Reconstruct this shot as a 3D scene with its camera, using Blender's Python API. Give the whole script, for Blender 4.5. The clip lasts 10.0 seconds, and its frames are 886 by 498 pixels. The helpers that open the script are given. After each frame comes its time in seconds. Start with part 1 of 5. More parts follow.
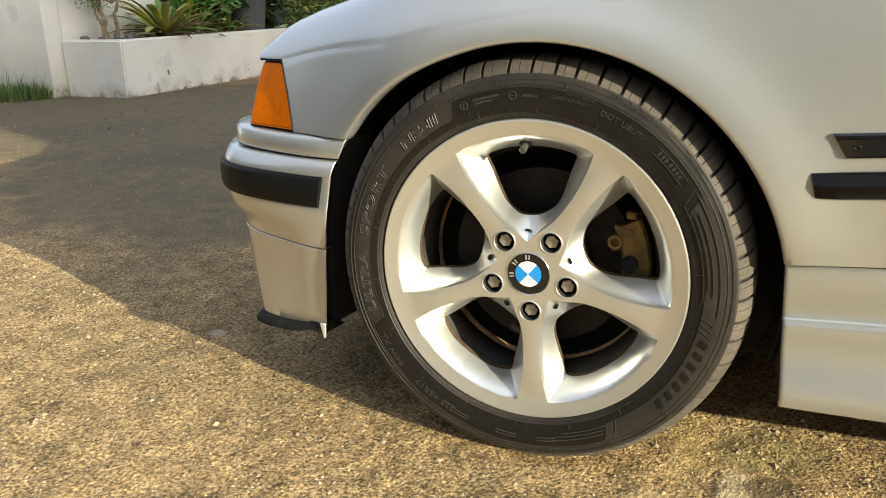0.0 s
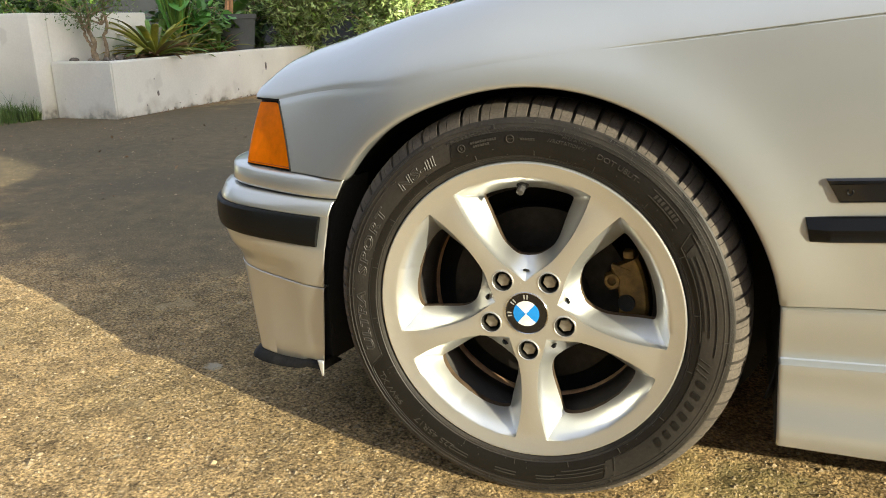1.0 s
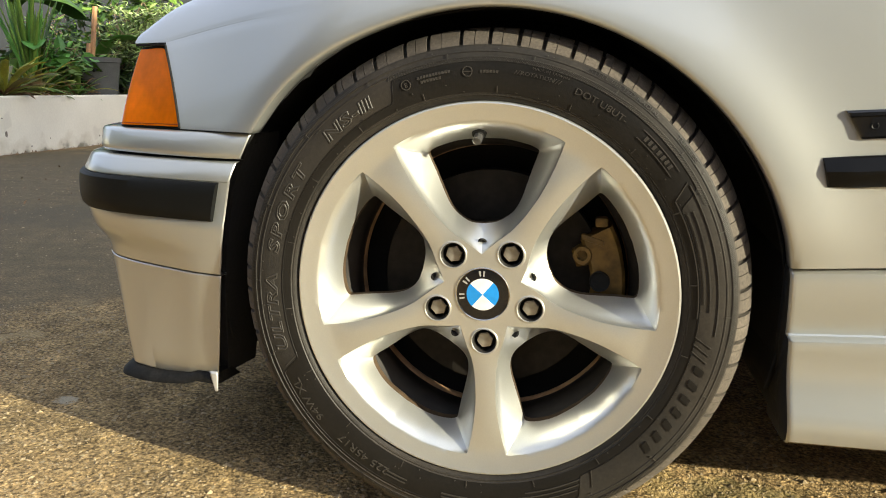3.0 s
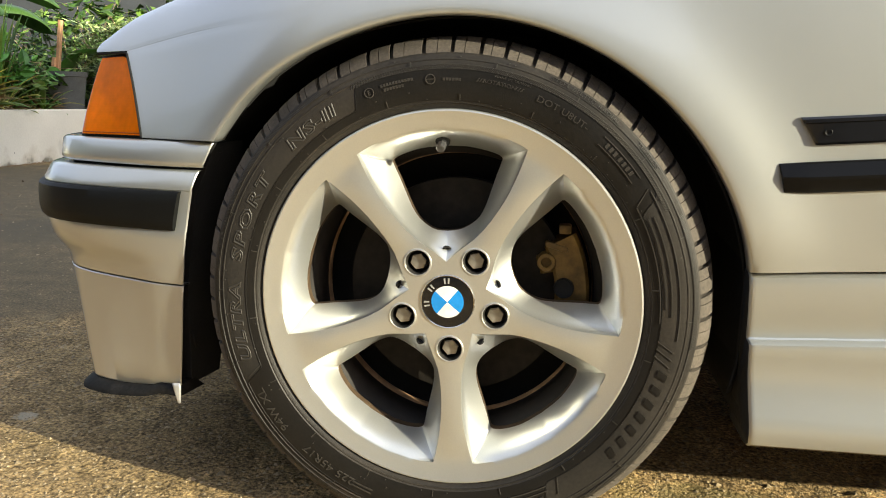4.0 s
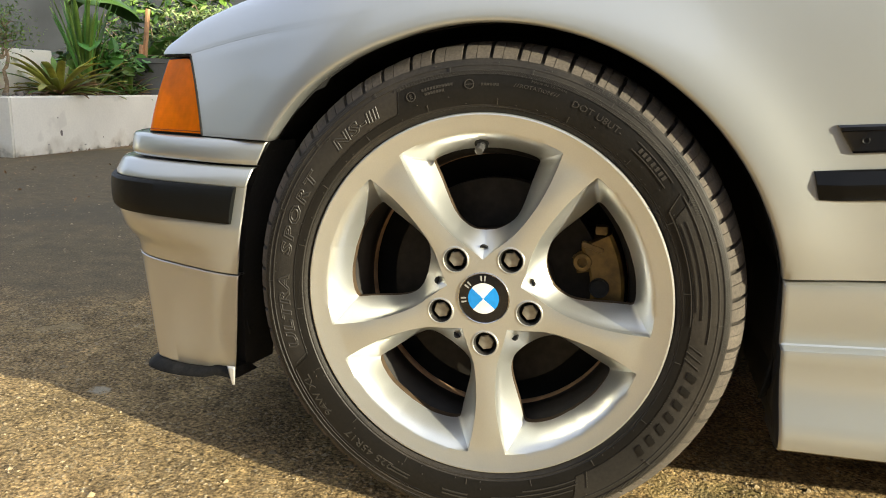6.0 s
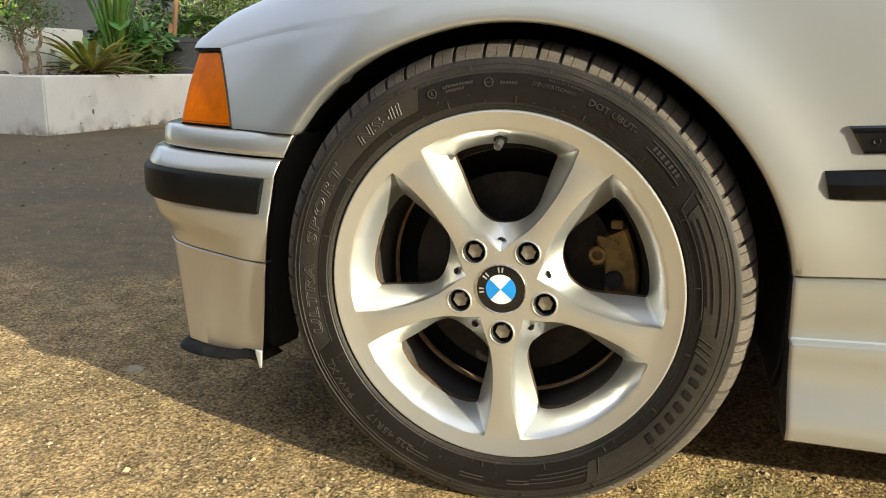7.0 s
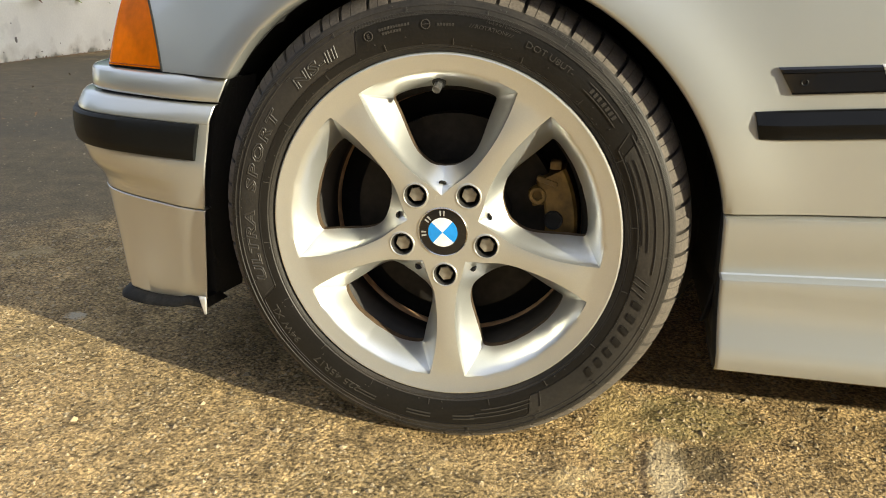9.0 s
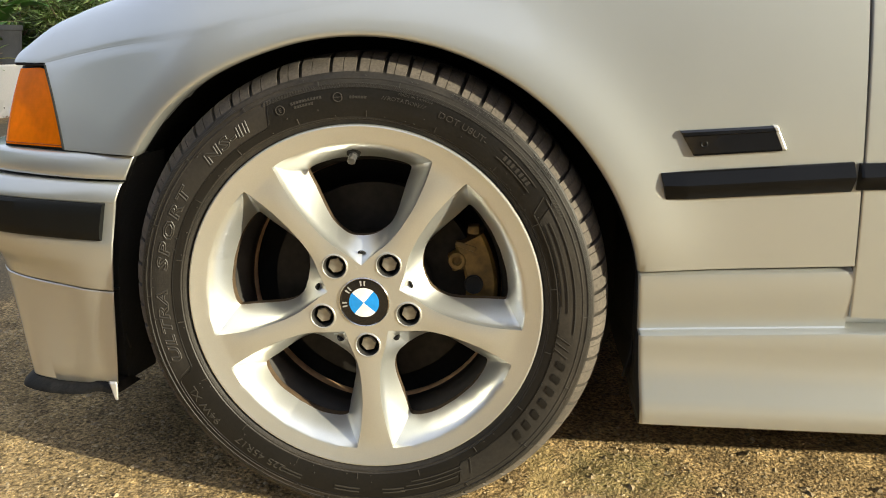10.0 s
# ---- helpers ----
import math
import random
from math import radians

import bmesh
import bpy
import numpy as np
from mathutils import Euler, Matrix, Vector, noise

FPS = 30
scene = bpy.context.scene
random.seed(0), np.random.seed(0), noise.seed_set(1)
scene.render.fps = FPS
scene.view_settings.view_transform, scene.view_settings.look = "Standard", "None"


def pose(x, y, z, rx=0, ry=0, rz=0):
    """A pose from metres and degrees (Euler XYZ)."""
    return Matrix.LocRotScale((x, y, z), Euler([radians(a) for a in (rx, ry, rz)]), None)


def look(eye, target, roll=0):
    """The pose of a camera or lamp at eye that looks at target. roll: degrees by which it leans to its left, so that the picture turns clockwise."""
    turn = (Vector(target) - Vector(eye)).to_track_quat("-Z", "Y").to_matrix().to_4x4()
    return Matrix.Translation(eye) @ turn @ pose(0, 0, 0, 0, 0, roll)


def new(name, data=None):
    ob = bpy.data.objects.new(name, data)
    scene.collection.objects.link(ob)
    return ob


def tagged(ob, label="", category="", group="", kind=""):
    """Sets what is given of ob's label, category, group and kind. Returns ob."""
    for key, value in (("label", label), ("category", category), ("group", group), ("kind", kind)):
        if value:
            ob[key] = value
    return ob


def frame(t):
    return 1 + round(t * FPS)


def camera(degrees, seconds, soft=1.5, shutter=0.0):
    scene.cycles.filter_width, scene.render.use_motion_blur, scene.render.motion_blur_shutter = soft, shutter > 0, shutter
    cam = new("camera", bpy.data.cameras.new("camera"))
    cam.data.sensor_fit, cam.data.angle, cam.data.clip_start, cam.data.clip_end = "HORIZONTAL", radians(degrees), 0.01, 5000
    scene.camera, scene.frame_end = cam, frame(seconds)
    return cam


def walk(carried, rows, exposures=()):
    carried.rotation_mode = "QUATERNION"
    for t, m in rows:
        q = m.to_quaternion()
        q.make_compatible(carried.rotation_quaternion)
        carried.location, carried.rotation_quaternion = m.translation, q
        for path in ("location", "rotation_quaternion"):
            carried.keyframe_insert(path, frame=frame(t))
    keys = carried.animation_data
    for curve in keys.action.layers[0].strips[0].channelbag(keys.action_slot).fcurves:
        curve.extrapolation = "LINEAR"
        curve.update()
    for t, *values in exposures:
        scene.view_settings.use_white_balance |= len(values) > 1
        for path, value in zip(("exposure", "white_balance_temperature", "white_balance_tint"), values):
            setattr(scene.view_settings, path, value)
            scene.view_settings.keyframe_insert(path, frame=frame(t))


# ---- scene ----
import collections
from mathutils.geometry import delaunay_2d_cdt

cam = camera(59.1, 10.0, soft=1.0)
PATH = [
    (0, (0.28, -1.053, 0.702), (-0.412, 0.723, 0.095), -1.1),
    (0.5, (0.293, -1.066, 0.733), (-0.408, 0.703, 0.116), -1.2),
    (1, (0.267, -1.053, 0.742), (-0.403, 0.742, 0.169), -1.3),
    (1.5, (0.217, -1.006, 0.69), (-0.391, 0.827, 0.168), -0.1),
    (2, (0.182, -0.951, 0.627), (-0.335, 0.916, 0.13), 0.8),
    (2.5, (0.145, -0.918, 0.579), (-0.295, 0.983, 0.138), 1.0),
    (3, (0.123, -0.899, 0.557), (-0.242, 1.026, 0.153), 0.8),
    (4.5, (0.141, -0.9, 0.548), (-0.151, 1.046, 0.188), 0.9),
    (5, (0.151, -0.905, 0.553), (-0.197, 1.029, 0.183), 1.0),
    (5.5, (0.167, -0.912, 0.56), (-0.255, 1.005, 0.175), 1.0),
    (7, (0.196, -0.949, 0.596), (-0.34, 0.922, 0.135), 1.2),
    (7.5, (0.197, -0.957, 0.603), (-0.345, 0.903, 0.103), 1.1),
    (8, (0.2, -0.957, 0.609), (-0.328, 0.888, 0.044), 1.0),
    (8.5, (0.205, -0.953, 0.614), (-0.273, 0.885, -0.013), 0.9),
    (9, (0.204, -0.946, 0.622), (-0.189, 0.906, -0.022), 0.9),
    (9.5, (0.198, -0.944, 0.622), (-0.092, 0.942, 0.023), 0.8),
    (10, (0.198, -0.937, 0.639), (0.006, 0.987, 0.127), -0.1),
]
EXPOSURE = 0.94
walk(cam, [(t, look(eye, target, roll)) for t, eye, target, roll in PATH], [(0.0, EXPOSURE), (10.0, EXPOSURE)])

# ---- light ----
SUN_WAY = Vector((-3.6, 1.55, -1.0)).normalized()
world = bpy.data.worlds.new("sky")
scene.world = world
world.use_nodes = True
wn = world.node_tree.nodes
sky = wn.new("ShaderNodeTexSky")
sky.sky_type, sky.sun_disc = "NISHITA", False
sky.sun_elevation = math.asin(-SUN_WAY.z)
sky.sun_rotation = math.atan2(-SUN_WAY.x, -SUN_WAY.y)
sky.dust_density, sky.air_density, sky.ozone_density = 2.5, 1.0, 1.0
haze = wn.new("ShaderNodeHueSaturation")
haze.inputs["Saturation"].default_value = 0.9
veil = wn.new("ShaderNodeMix")
veil.data_type = "RGBA"
veil.inputs["Factor"].default_value = 0.52
veil.inputs["B"].default_value = (6.3, 6.8, 8.2, 1.0)
world.node_tree.links.new(sky.outputs[0], haze.inputs["Color"])
world.node_tree.links.new(haze.outputs[0], veil.inputs["A"])
world.node_tree.links.new(veil.outputs["Result"], wn["Background"].inputs[0])
wn["Background"].inputs[1].default_value = 0.095
sun = new("sun", bpy.data.lights.new("sun", "SUN"))
sun.data.energy, sun.data.angle, sun.data.color = 5.0, radians(0.5), (1.0, 0.935, 0.70)
sun.matrix_world = look((0, 0, 8), Vector((0, 0, 8)) + SUN_WAY)


# ---- materials ----
def material(name, color, rough=0.6, metal=0.0, coat=0.0, vary=0.15, scale=8.0, fine=0.1, fine_scale=90.0, bump=0.0, bump_scale=120.0,
             rough_vary=0.0, tint=None, tint_scale=3.0, tint_amount=0.5, random_vary=0.0, transmission=0.0, coords="Object", sheen=0.0, coat_rough=0.04, spec=0.5):
    """A surface with colour variation at two scales, fine relief and uneven gloss."""
    m = bpy.data.materials.new(name)
    m.use_nodes = True
    nt, n, l = m.node_tree, m.node_tree.nodes, m.node_tree.links
    b = n["Principled BSDF"]
    tc = n.new("ShaderNodeTexCoord")

    def noise_tex(s, detail=5.0):
        t = n.new("ShaderNodeTexNoise")
        t.inputs["Scale"].default_value, t.inputs["Detail"].default_value = s, detail
        l.new(tc.outputs[coords], t.inputs["Vector"])
        return t.outputs["Fac"]

    def mix(kind, fac, a, c):
        x = n.new("ShaderNodeMix")
        x.data_type, x.blend_type = "RGBA", kind
        for sock, v in ((x.inputs["Factor"], fac), (x.inputs["A"], a), (x.inputs["B"], c)):
            if isinstance(v, (int, float)):
                sock.default_value = v
            elif isinstance(v, tuple):
                sock.default_value = (*v, 1.0)
            else:
                l.new(v, sock)
        return x.outputs["Result"]

    def ramp(fac, lo, hi, a=0.3, c=0.7):
        r = n.new("ShaderNodeMapRange")
        for k, v in zip(("From Min", "From Max", "To Min", "To Max"), (a, c, lo, hi)):
            r.inputs[k].default_value = v
        l.new(fac, r.inputs["Value"])
        return r.outputs["Result"]

    col = tuple(color)
    if tint:
        col = mix("MIX", ramp(noise_tex(tint_scale, 4.0), 0.0, tint_amount, 0.4, 0.65), col, tuple(tint))
    if vary:
        col = mix("MULTIPLY", 1.0, col, ramp(noise_tex(scale), 1.0 - vary, 1.0 + vary))
    if fine:
        col = mix("MULTIPLY", 1.0, col, ramp(noise_tex(fine_scale, 3.0), 1.0 - fine, 1.0 + fine))
    if random_vary:
        g = n.new("ShaderNodeNewGeometry")
        col = mix("MULTIPLY", 1.0, col, ramp(g.outputs["Random Per Island"], 1.0 - random_vary, 1.0 + random_vary, 0.0, 1.0))
    if isinstance(col, tuple):
        b.inputs["Base Color"].default_value = (*col, 1.0)
    else:
        l.new(col, b.inputs["Base Color"])
    b.inputs["Roughness"].default_value, b.inputs["Metallic"].default_value = rough, metal
    b.inputs["Coat Weight"].default_value, b.inputs["Coat Roughness"].default_value = coat, coat_rough
    b.inputs["Specular IOR Level"].default_value = spec
    b.inputs["Transmission Weight"].default_value = transmission
    if rough_vary:
        l.new(ramp(noise_tex(scale * 2.3), rough - rough_vary, rough + rough_vary), b.inputs["Roughness"])
    if bump:
        bp = n.new("ShaderNodeBump")
        bp.inputs["Strength"].default_value, bp.inputs["Distance"].default_value = 1.0, bump
        l.new(noise_tex(bump_scale, 6.0), bp.inputs["Height"])
        l.new(bp.outputs["Normal"], b.inputs["Normal"])
    return m


PAINT = material("silver_paint", (0.525, 0.537, 0.520), 0.33, 0.70, 1.0, vary=0.03, scale=5, fine=0.03, fine_scale=2500, coat_rough=0.04)
ALLOY = material("silver_alloy", (0.76, 0.77, 0.74), 0.34, 0.84, 0.35, vary=0.03, scale=9, fine=0.02, fine_scale=600, coat_rough=0.2)
RUBBER = material("tyre_rubber", (0.0235, 0.0212, 0.0185), 0.50, spec=0.32, vary=0.25, scale=14, fine=0.2, fine_scale=260, bump=0.0003, bump_scale=900, tint=(0.042, 0.033, 0.024), tint_scale=6, tint_amount=0.4)
TREAD = material("worn_tread_rubber", (0.088, 0.073, 0.058), 0.85, vary=0.25, scale=18, fine=0.25, fine_scale=300, bump=0.0004, bump_scale=700)
PANEL = material("smooth_sidewall_rubber", (0.0090, 0.0082, 0.0074), 0.40, spec=0.36, vary=0.2, scale=14, fine=0.2, fine_scale=260, bump=0.0002, bump_scale=900)
PLASTIC = material("black_plastic", (0.0060, 0.0064, 0.0064), 0.48, spec=0.13, vary=0.2, scale=12, fine=0.15, fine_scale=400, bump=0.00008, bump_scale=1800)
TRIM = material("black_trim_rubber", (0.0045, 0.0045, 0.0048), 0.27, spec=0.20, vary=0.15, scale=14, fine=0.15, fine_scale=300)
SCUFFED = material("scuffed_black_lip", (0.012, 0.0115, 0.011), 0.55, spec=0.10, vary=0.3, scale=30, fine=0.3, fine_scale=300, tint=(0.045, 0.042, 0.038), tint_scale=60, tint_amount=0.15)
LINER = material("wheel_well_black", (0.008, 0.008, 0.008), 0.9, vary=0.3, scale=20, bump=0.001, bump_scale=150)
LENS = material("amber_lens", (0.90, 0.205, 0.0005), 0.22, vary=0.14, scale=22, fine=0.06, spec=0.06)
LENSRIM = material("deep_amber_rim", (0.34, 0.055, 0.0004), 0.25, vary=0.1, spec=0.2)
CHROME = material("bright_chrome", (0.75, 0.74, 0.72), 0.12, 1.0, vary=0.05)
BRIGHT = material("satin_bright_metal", (0.82, 0.80, 0.74), 0.38, 0.6, vary=0.05)
# dark steel, with the shade inside the bolt wells put into its colour
WELL = material("shaded_well", (0.03, 0.028, 0.025), 0.5, 0.3, vary=0.2)
STEEL = material("bolt_steel", (0.42, 0.41, 0.375), 0.33, 0.8, vary=0.2, scale=60, fine=0.15)
# near-black base: the shade inside the wheel is put into the colour
DARKSTEEL = material("shaded_barrel", (0.014, 0.011, 0.009), 0.6, 0.3, vary=0.3, scale=25, fine=0.2)
# bright brown: the barrel's sunlit strip is put into this colour
SUNSTEP = material("sunlit_step", (0.46, 0.28, 0.15), 0.7, vary=0.3, scale=40, fine=0.2)
RAWEDGE = material("dusty_window_edge", (0.10, 0.066, 0.038), 0.65, 0.3, vary=0.3, scale=40, fine=0.2)
# rust brown, darkened for the shade behind the spokes
RUST = material("rusty_disc", (0.021, 0.017, 0.013), 0.6, 0.45, vary=0.35, scale=40, fine=0.25)
CALIPER = material("dirty_gold_caliper", (0.145, 0.086, 0.022), 0.5, 0.15, vary=0.4, scale=35, fine=0.3, bump=0.0006, bump_scale=200)
GREYCAP = material("grey_cap", (0.12, 0.12, 0.12), 0.35, 0.6, vary=0.2, scale=200)
BLACK = material("black_enamel", (0.006, 0.006, 0.007), 0.2, coat=0.5)
BLUE = material("blue_enamel", (0.01, 0.26, 0.72), 0.25, coat=0.5, vary=0.04)
WHITE = material("white_enamel", (0.85, 0.84, 0.80), 0.25, coat=0.5, vary=0.04)
SILVERMARK = material("silver_marking", (0.55, 0.54, 0.52), 0.35, 0.5)
LETTER = material("moulded_rubber_lettering", (0.036, 0.032, 0.027), 0.52, vary=0.15, scale=40)
GLASS = material("tinted_glass", (0.20, 0.22, 0.22), 0.02, transmission=1.0, vary=0.0, fine=0.0)
CHIP = material("aggregate_chips", (0.36, 0.275, 0.160), 0.85, vary=0.2, scale=60, fine=0.25, fine_scale=500, random_vary=0.38)
GROUND = material("weathered_concrete", (0.405, 0.275, 0.128), 0.92, vary=0.34, scale=14.0, fine=0.74, fine_scale=170, bump=0.0052, bump_scale=200, tint=(0.235, 0.172, 0.080), tint_scale=1.3, tint_amount=0.7, spec=0.25)



def aggregate(m, scale, amount, depth):
    """Stones of mixed tone set in the concrete."""
    n, l = m.node_tree.nodes, m.node_tree.links
    b = n["Principled BSDF"]
    tc, vo, mr, mx, hr, bp = [n.new("ShaderNode" + k) for k in ("TexCoord", "TexVoronoi", "MapRange", "Mix", "MapRange", "Bump")]
    vo.inputs["Scale"].default_value = scale
    l.new(tc.outputs["Object"], vo.inputs["Vector"])
    sep = n.new("ShaderNodeSeparateColor")
    l.new(vo.outputs["Color"], sep.inputs["Color"])
    for node, src, vals in ((mr, sep.outputs[0], (0.0, 1.0, 1.0 - amount, 1.0 + amount)), (hr, vo.outputs["Distance"], (0.15, 0.6, 1.0, 0.0))):
        for k, v in zip(("From Min", "From Max", "To Min", "To Max"), vals):
            node.inputs[k].default_value = v
        l.new(src, node.inputs["Value"])
    mx.data_type, mx.blend_type = "RGBA", "MULTIPLY"
    mx.inputs["Factor"].default_value = 1.0
    l.new(b.inputs["Base Color"].links[0].from_socket, mx.inputs["A"])
    l.new(mr.outputs["Result"], mx.inputs["B"])
    l.new(mx.outputs["Result"], b.inputs["Base Color"])
    bp.inputs["Strength"].default_value, bp.inputs["Distance"].default_value = 1.0, depth
    l.new(hr.outputs["Result"], bp.inputs["Height"])
    l.new(b.inputs["Normal"].links[0].from_socket, bp.inputs["Normal"])
    l.new(bp.outputs["Normal"], b.inputs["Normal"])


def specks(m, scale, limit, color, amount):
    """Scattered dark chips and mould spots."""
    n, l = m.node_tree.nodes, m.node_tree.links
    b = n["Principled BSDF"]
    tc, nz, mr, mx = [n.new("ShaderNode" + k) for k in ("TexCoord", "TexNoise", "MapRange", "Mix")]
    nz.inputs["Scale"].default_value, nz.inputs["Detail"].default_value = scale, 5.0
    l.new(tc.outputs["Object"], nz.inputs["Vector"])
    for k, v in zip(("From Min", "From Max", "To Min", "To Max"), (limit, limit + 0.04, 0.0, amount)):
        mr.inputs[k].default_value = v
    l.new(nz.outputs["Fac"], mr.inputs["Value"])
    mx.data_type = "RGBA"
    l.new(b.inputs["Base Color"].links[0].from_socket, mx.inputs["A"])
    mx.inputs["B"].default_value = (*color, 1.0)
    l.new(mr.outputs["Result"], mx.inputs["Factor"])
    l.new(mx.outputs["Result"], b.inputs["Base Color"])


aggregate(GROUND, 190.0, 0.30, 0.00025)
specks(GROUND, 22.0, 0.70, (0.09, 0.07, 0.045), 0.7)
specks(GROUND, 80.0, 0.655, (0.09, 0.065, 0.035), 0.7)
specks(GROUND, 85.0, 0.67, (0.58, 0.48, 0.30), 0.75)
specks(GROUND, 240.0, 0.615, (0.10, 0.076, 0.046), 0.75)
specks(GROUND, 38.0, 0.69, (0.50, 0.42, 0.28), 0.6)
specks(GROUND, 7.5, 0.64, (0.47, 0.36, 0.19), 0.45)


def stain_and_shade(m, x, y, radius, stretch, color, amount, wobble):
    """Lay an uneven stain, or a patch of painted shade, into a ground material, about a place on the ground."""
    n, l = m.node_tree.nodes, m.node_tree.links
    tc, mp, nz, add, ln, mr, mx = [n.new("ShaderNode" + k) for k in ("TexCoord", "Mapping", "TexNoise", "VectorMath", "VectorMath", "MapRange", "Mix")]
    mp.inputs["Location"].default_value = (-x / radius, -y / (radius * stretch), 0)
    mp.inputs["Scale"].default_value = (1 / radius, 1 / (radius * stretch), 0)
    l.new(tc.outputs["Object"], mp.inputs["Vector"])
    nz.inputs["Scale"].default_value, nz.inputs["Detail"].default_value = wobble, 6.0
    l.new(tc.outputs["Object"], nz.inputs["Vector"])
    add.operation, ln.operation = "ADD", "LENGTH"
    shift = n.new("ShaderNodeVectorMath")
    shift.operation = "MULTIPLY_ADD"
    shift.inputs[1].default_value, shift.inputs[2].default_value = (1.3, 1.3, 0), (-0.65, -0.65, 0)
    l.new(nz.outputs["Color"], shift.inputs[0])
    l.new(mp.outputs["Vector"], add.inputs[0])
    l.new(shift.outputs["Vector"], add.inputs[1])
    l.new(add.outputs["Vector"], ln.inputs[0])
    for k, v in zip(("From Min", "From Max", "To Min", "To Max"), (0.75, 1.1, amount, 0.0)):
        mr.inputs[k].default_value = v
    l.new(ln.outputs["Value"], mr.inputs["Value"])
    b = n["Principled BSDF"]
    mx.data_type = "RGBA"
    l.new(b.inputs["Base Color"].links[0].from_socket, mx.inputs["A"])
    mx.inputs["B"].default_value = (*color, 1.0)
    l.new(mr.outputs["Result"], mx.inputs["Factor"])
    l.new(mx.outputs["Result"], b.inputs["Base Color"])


stain_and_shade(GROUND, 0.318, 0.018, 0.030, 2.6, (0.56, 0.45, 0.28), 0.75, 40.0)
stain_and_shade(GROUND, 0.284, 0.0, 0.0075, 9.0, (0.13, 0.09, 0.055), 0.6, 90.0)
stain_and_shade(GROUND, 0.36, 0.16, 0.10, 0.7, (0.27, 0.23, 0.09), 0.5, 20.0)
stain_and_shade(GROUND, 0.372, 0.045, 0.046, 1.1, (0.12, 0.092, 0.050), 0.8, 30.0)
stain_and_shade(GROUND, -0.785, 0.275, 0.022, 0.8, (0.50, 0.46, 0.36), 0.7, 60.0)
# two broad dark patches put the far yard's shade into the ground colour
stain_and_shade(GROUND, -3.2, 3.4, 2.4, 0.8, (0.12, 0.105, 0.070), 0.75, 2.0)
stain_and_shade(GROUND, -1.7, 1.6, 1.1, 0.8, (0.14, 0.118, 0.076), 0.68, 4.0)
stain_and_shade(GROUND, 0.245, 0.12, 0.03, 4.0, (0.48, 0.36, 0.15), 0.5, 25.0)
WALL = material("limewashed_render", (0.93, 0.915, 0.81), 0.9, vary=0.05, scale=2.5, fine=0.03, fine_scale=60, bump=0.0007, bump_scale=30, tint=(0.62, 0.60, 0.50), tint_scale=1.7, tint_amount=0.22)
BACKWALL = material("grey_back_wall", (0.075, 0.082, 0.088), 0.9, vary=0.25, scale=1.5, fine=0.1, bump=0.003, bump_scale=20)
specks(WALL, 11.0, 0.735, (0.20, 0.18, 0.14), 0.8)
specks(WALL, 3.0, 0.64, (0.62, 0.60, 0.52), 0.3)
# colours of the unseen walls that the car's paint reflects
GREYWALL = material("grey_unseen_wall", (0.21, 0.21, 0.20), 0.9, vary=0.2, scale=1.5, fine=0.1)
DARKWALL = material("dark_unseen_wall", (0.078, 0.096, 0.108), 0.9, vary=0.3, scale=1.5, fine=0.1)


def grime(m, z0, z1, color, amount):
    """Splashed dirt with an uneven upper edge along the foot of a wall."""
    n, l = m.node_tree.nodes, m.node_tree.links
    b = n["Principled BSDF"]
    tc, nz, sep, add, mr, mx = [n.new("ShaderNode" + k) for k in ("TexCoord", "TexNoise", "SeparateXYZ", "Math", "MapRange", "Mix")]
    nz.inputs["Scale"].default_value, nz.inputs["Detail"].default_value = 6.0, 6.0
    l.new(tc.outputs["Object"], nz.inputs["Vector"])
    l.new(tc.outputs["Object"], sep.inputs["Vector"])
    add.operation = "MULTIPLY_ADD"
    add.inputs[1].default_value = 0.5
    l.new(nz.outputs["Fac"], add.inputs[0])
    l.new(sep.outputs["Z"], add.inputs[2])
    for k, v in zip(("From Min", "From Max", "To Min", "To Max"), (z0 + 0.25, z1 + 0.25, amount, 0.0)):
        mr.inputs[k].default_value = v
    l.new(add.outputs["Value"], mr.inputs["Value"])
    mx.data_type = "RGBA"
    l.new(b.inputs["Base Color"].links[0].from_socket, mx.inputs["A"])
    mx.inputs["B"].default_value = (*color, 1.0)
    l.new(mr.outputs["Result"], mx.inputs["Factor"])
    l.new(mx.outputs["Result"], b.inputs["Base Color"])


grime(WALL, -0.04, 0.10, (0.46, 0.40, 0.26), 0.55)
grime(WALL, -0.045, 0.012, (0.095, 0.095, 0.055), 0.65)
SOIL = material("planter_soil", (0.055, 0.042, 0.03), 0.95, vary=0.4, scale=25, fine=0.4, bump=0.01, bump_scale=40)
LEAF = material("green_leaf", (0.13, 0.23, 0.035), 0.45, vary=0.3, scale=9, fine=0.15, random_vary=0.45)
YLEAF = material("yellow_green_leaf", (0.46, 0.42, 0.07), 0.4, vary=0.35, scale=7, fine=0.15, random_vary=0.4, tint=(0.14, 0.22, 0.045), tint_scale=4, tint_amount=0.8)
OLEAF = material("olive_leaf", (0.16, 0.17, 0.045), 0.5, vary=0.35, scale=7, fine=0.15, random_vary=0.4, tint=(0.20, 0.12, 0.05), tint_scale=5, tint_amount=0.6)
BLEAF = material("bright_green_leaf", (0.11, 0.30, 0.055), 0.35, vary=0.3, scale=9, fine=0.15, random_vary=0.4)
VLEAF = material("pale_variegated_leaf", (0.44, 0.55, 0.22), 0.45, vary=0.3, scale=14, fine=0.2, random_vary=0.5)
DLEAF = material("deep_green_leaf", (0.05, 0.11, 0.024), 0.4, vary=0.3, scale=9, random_vary=0.5)
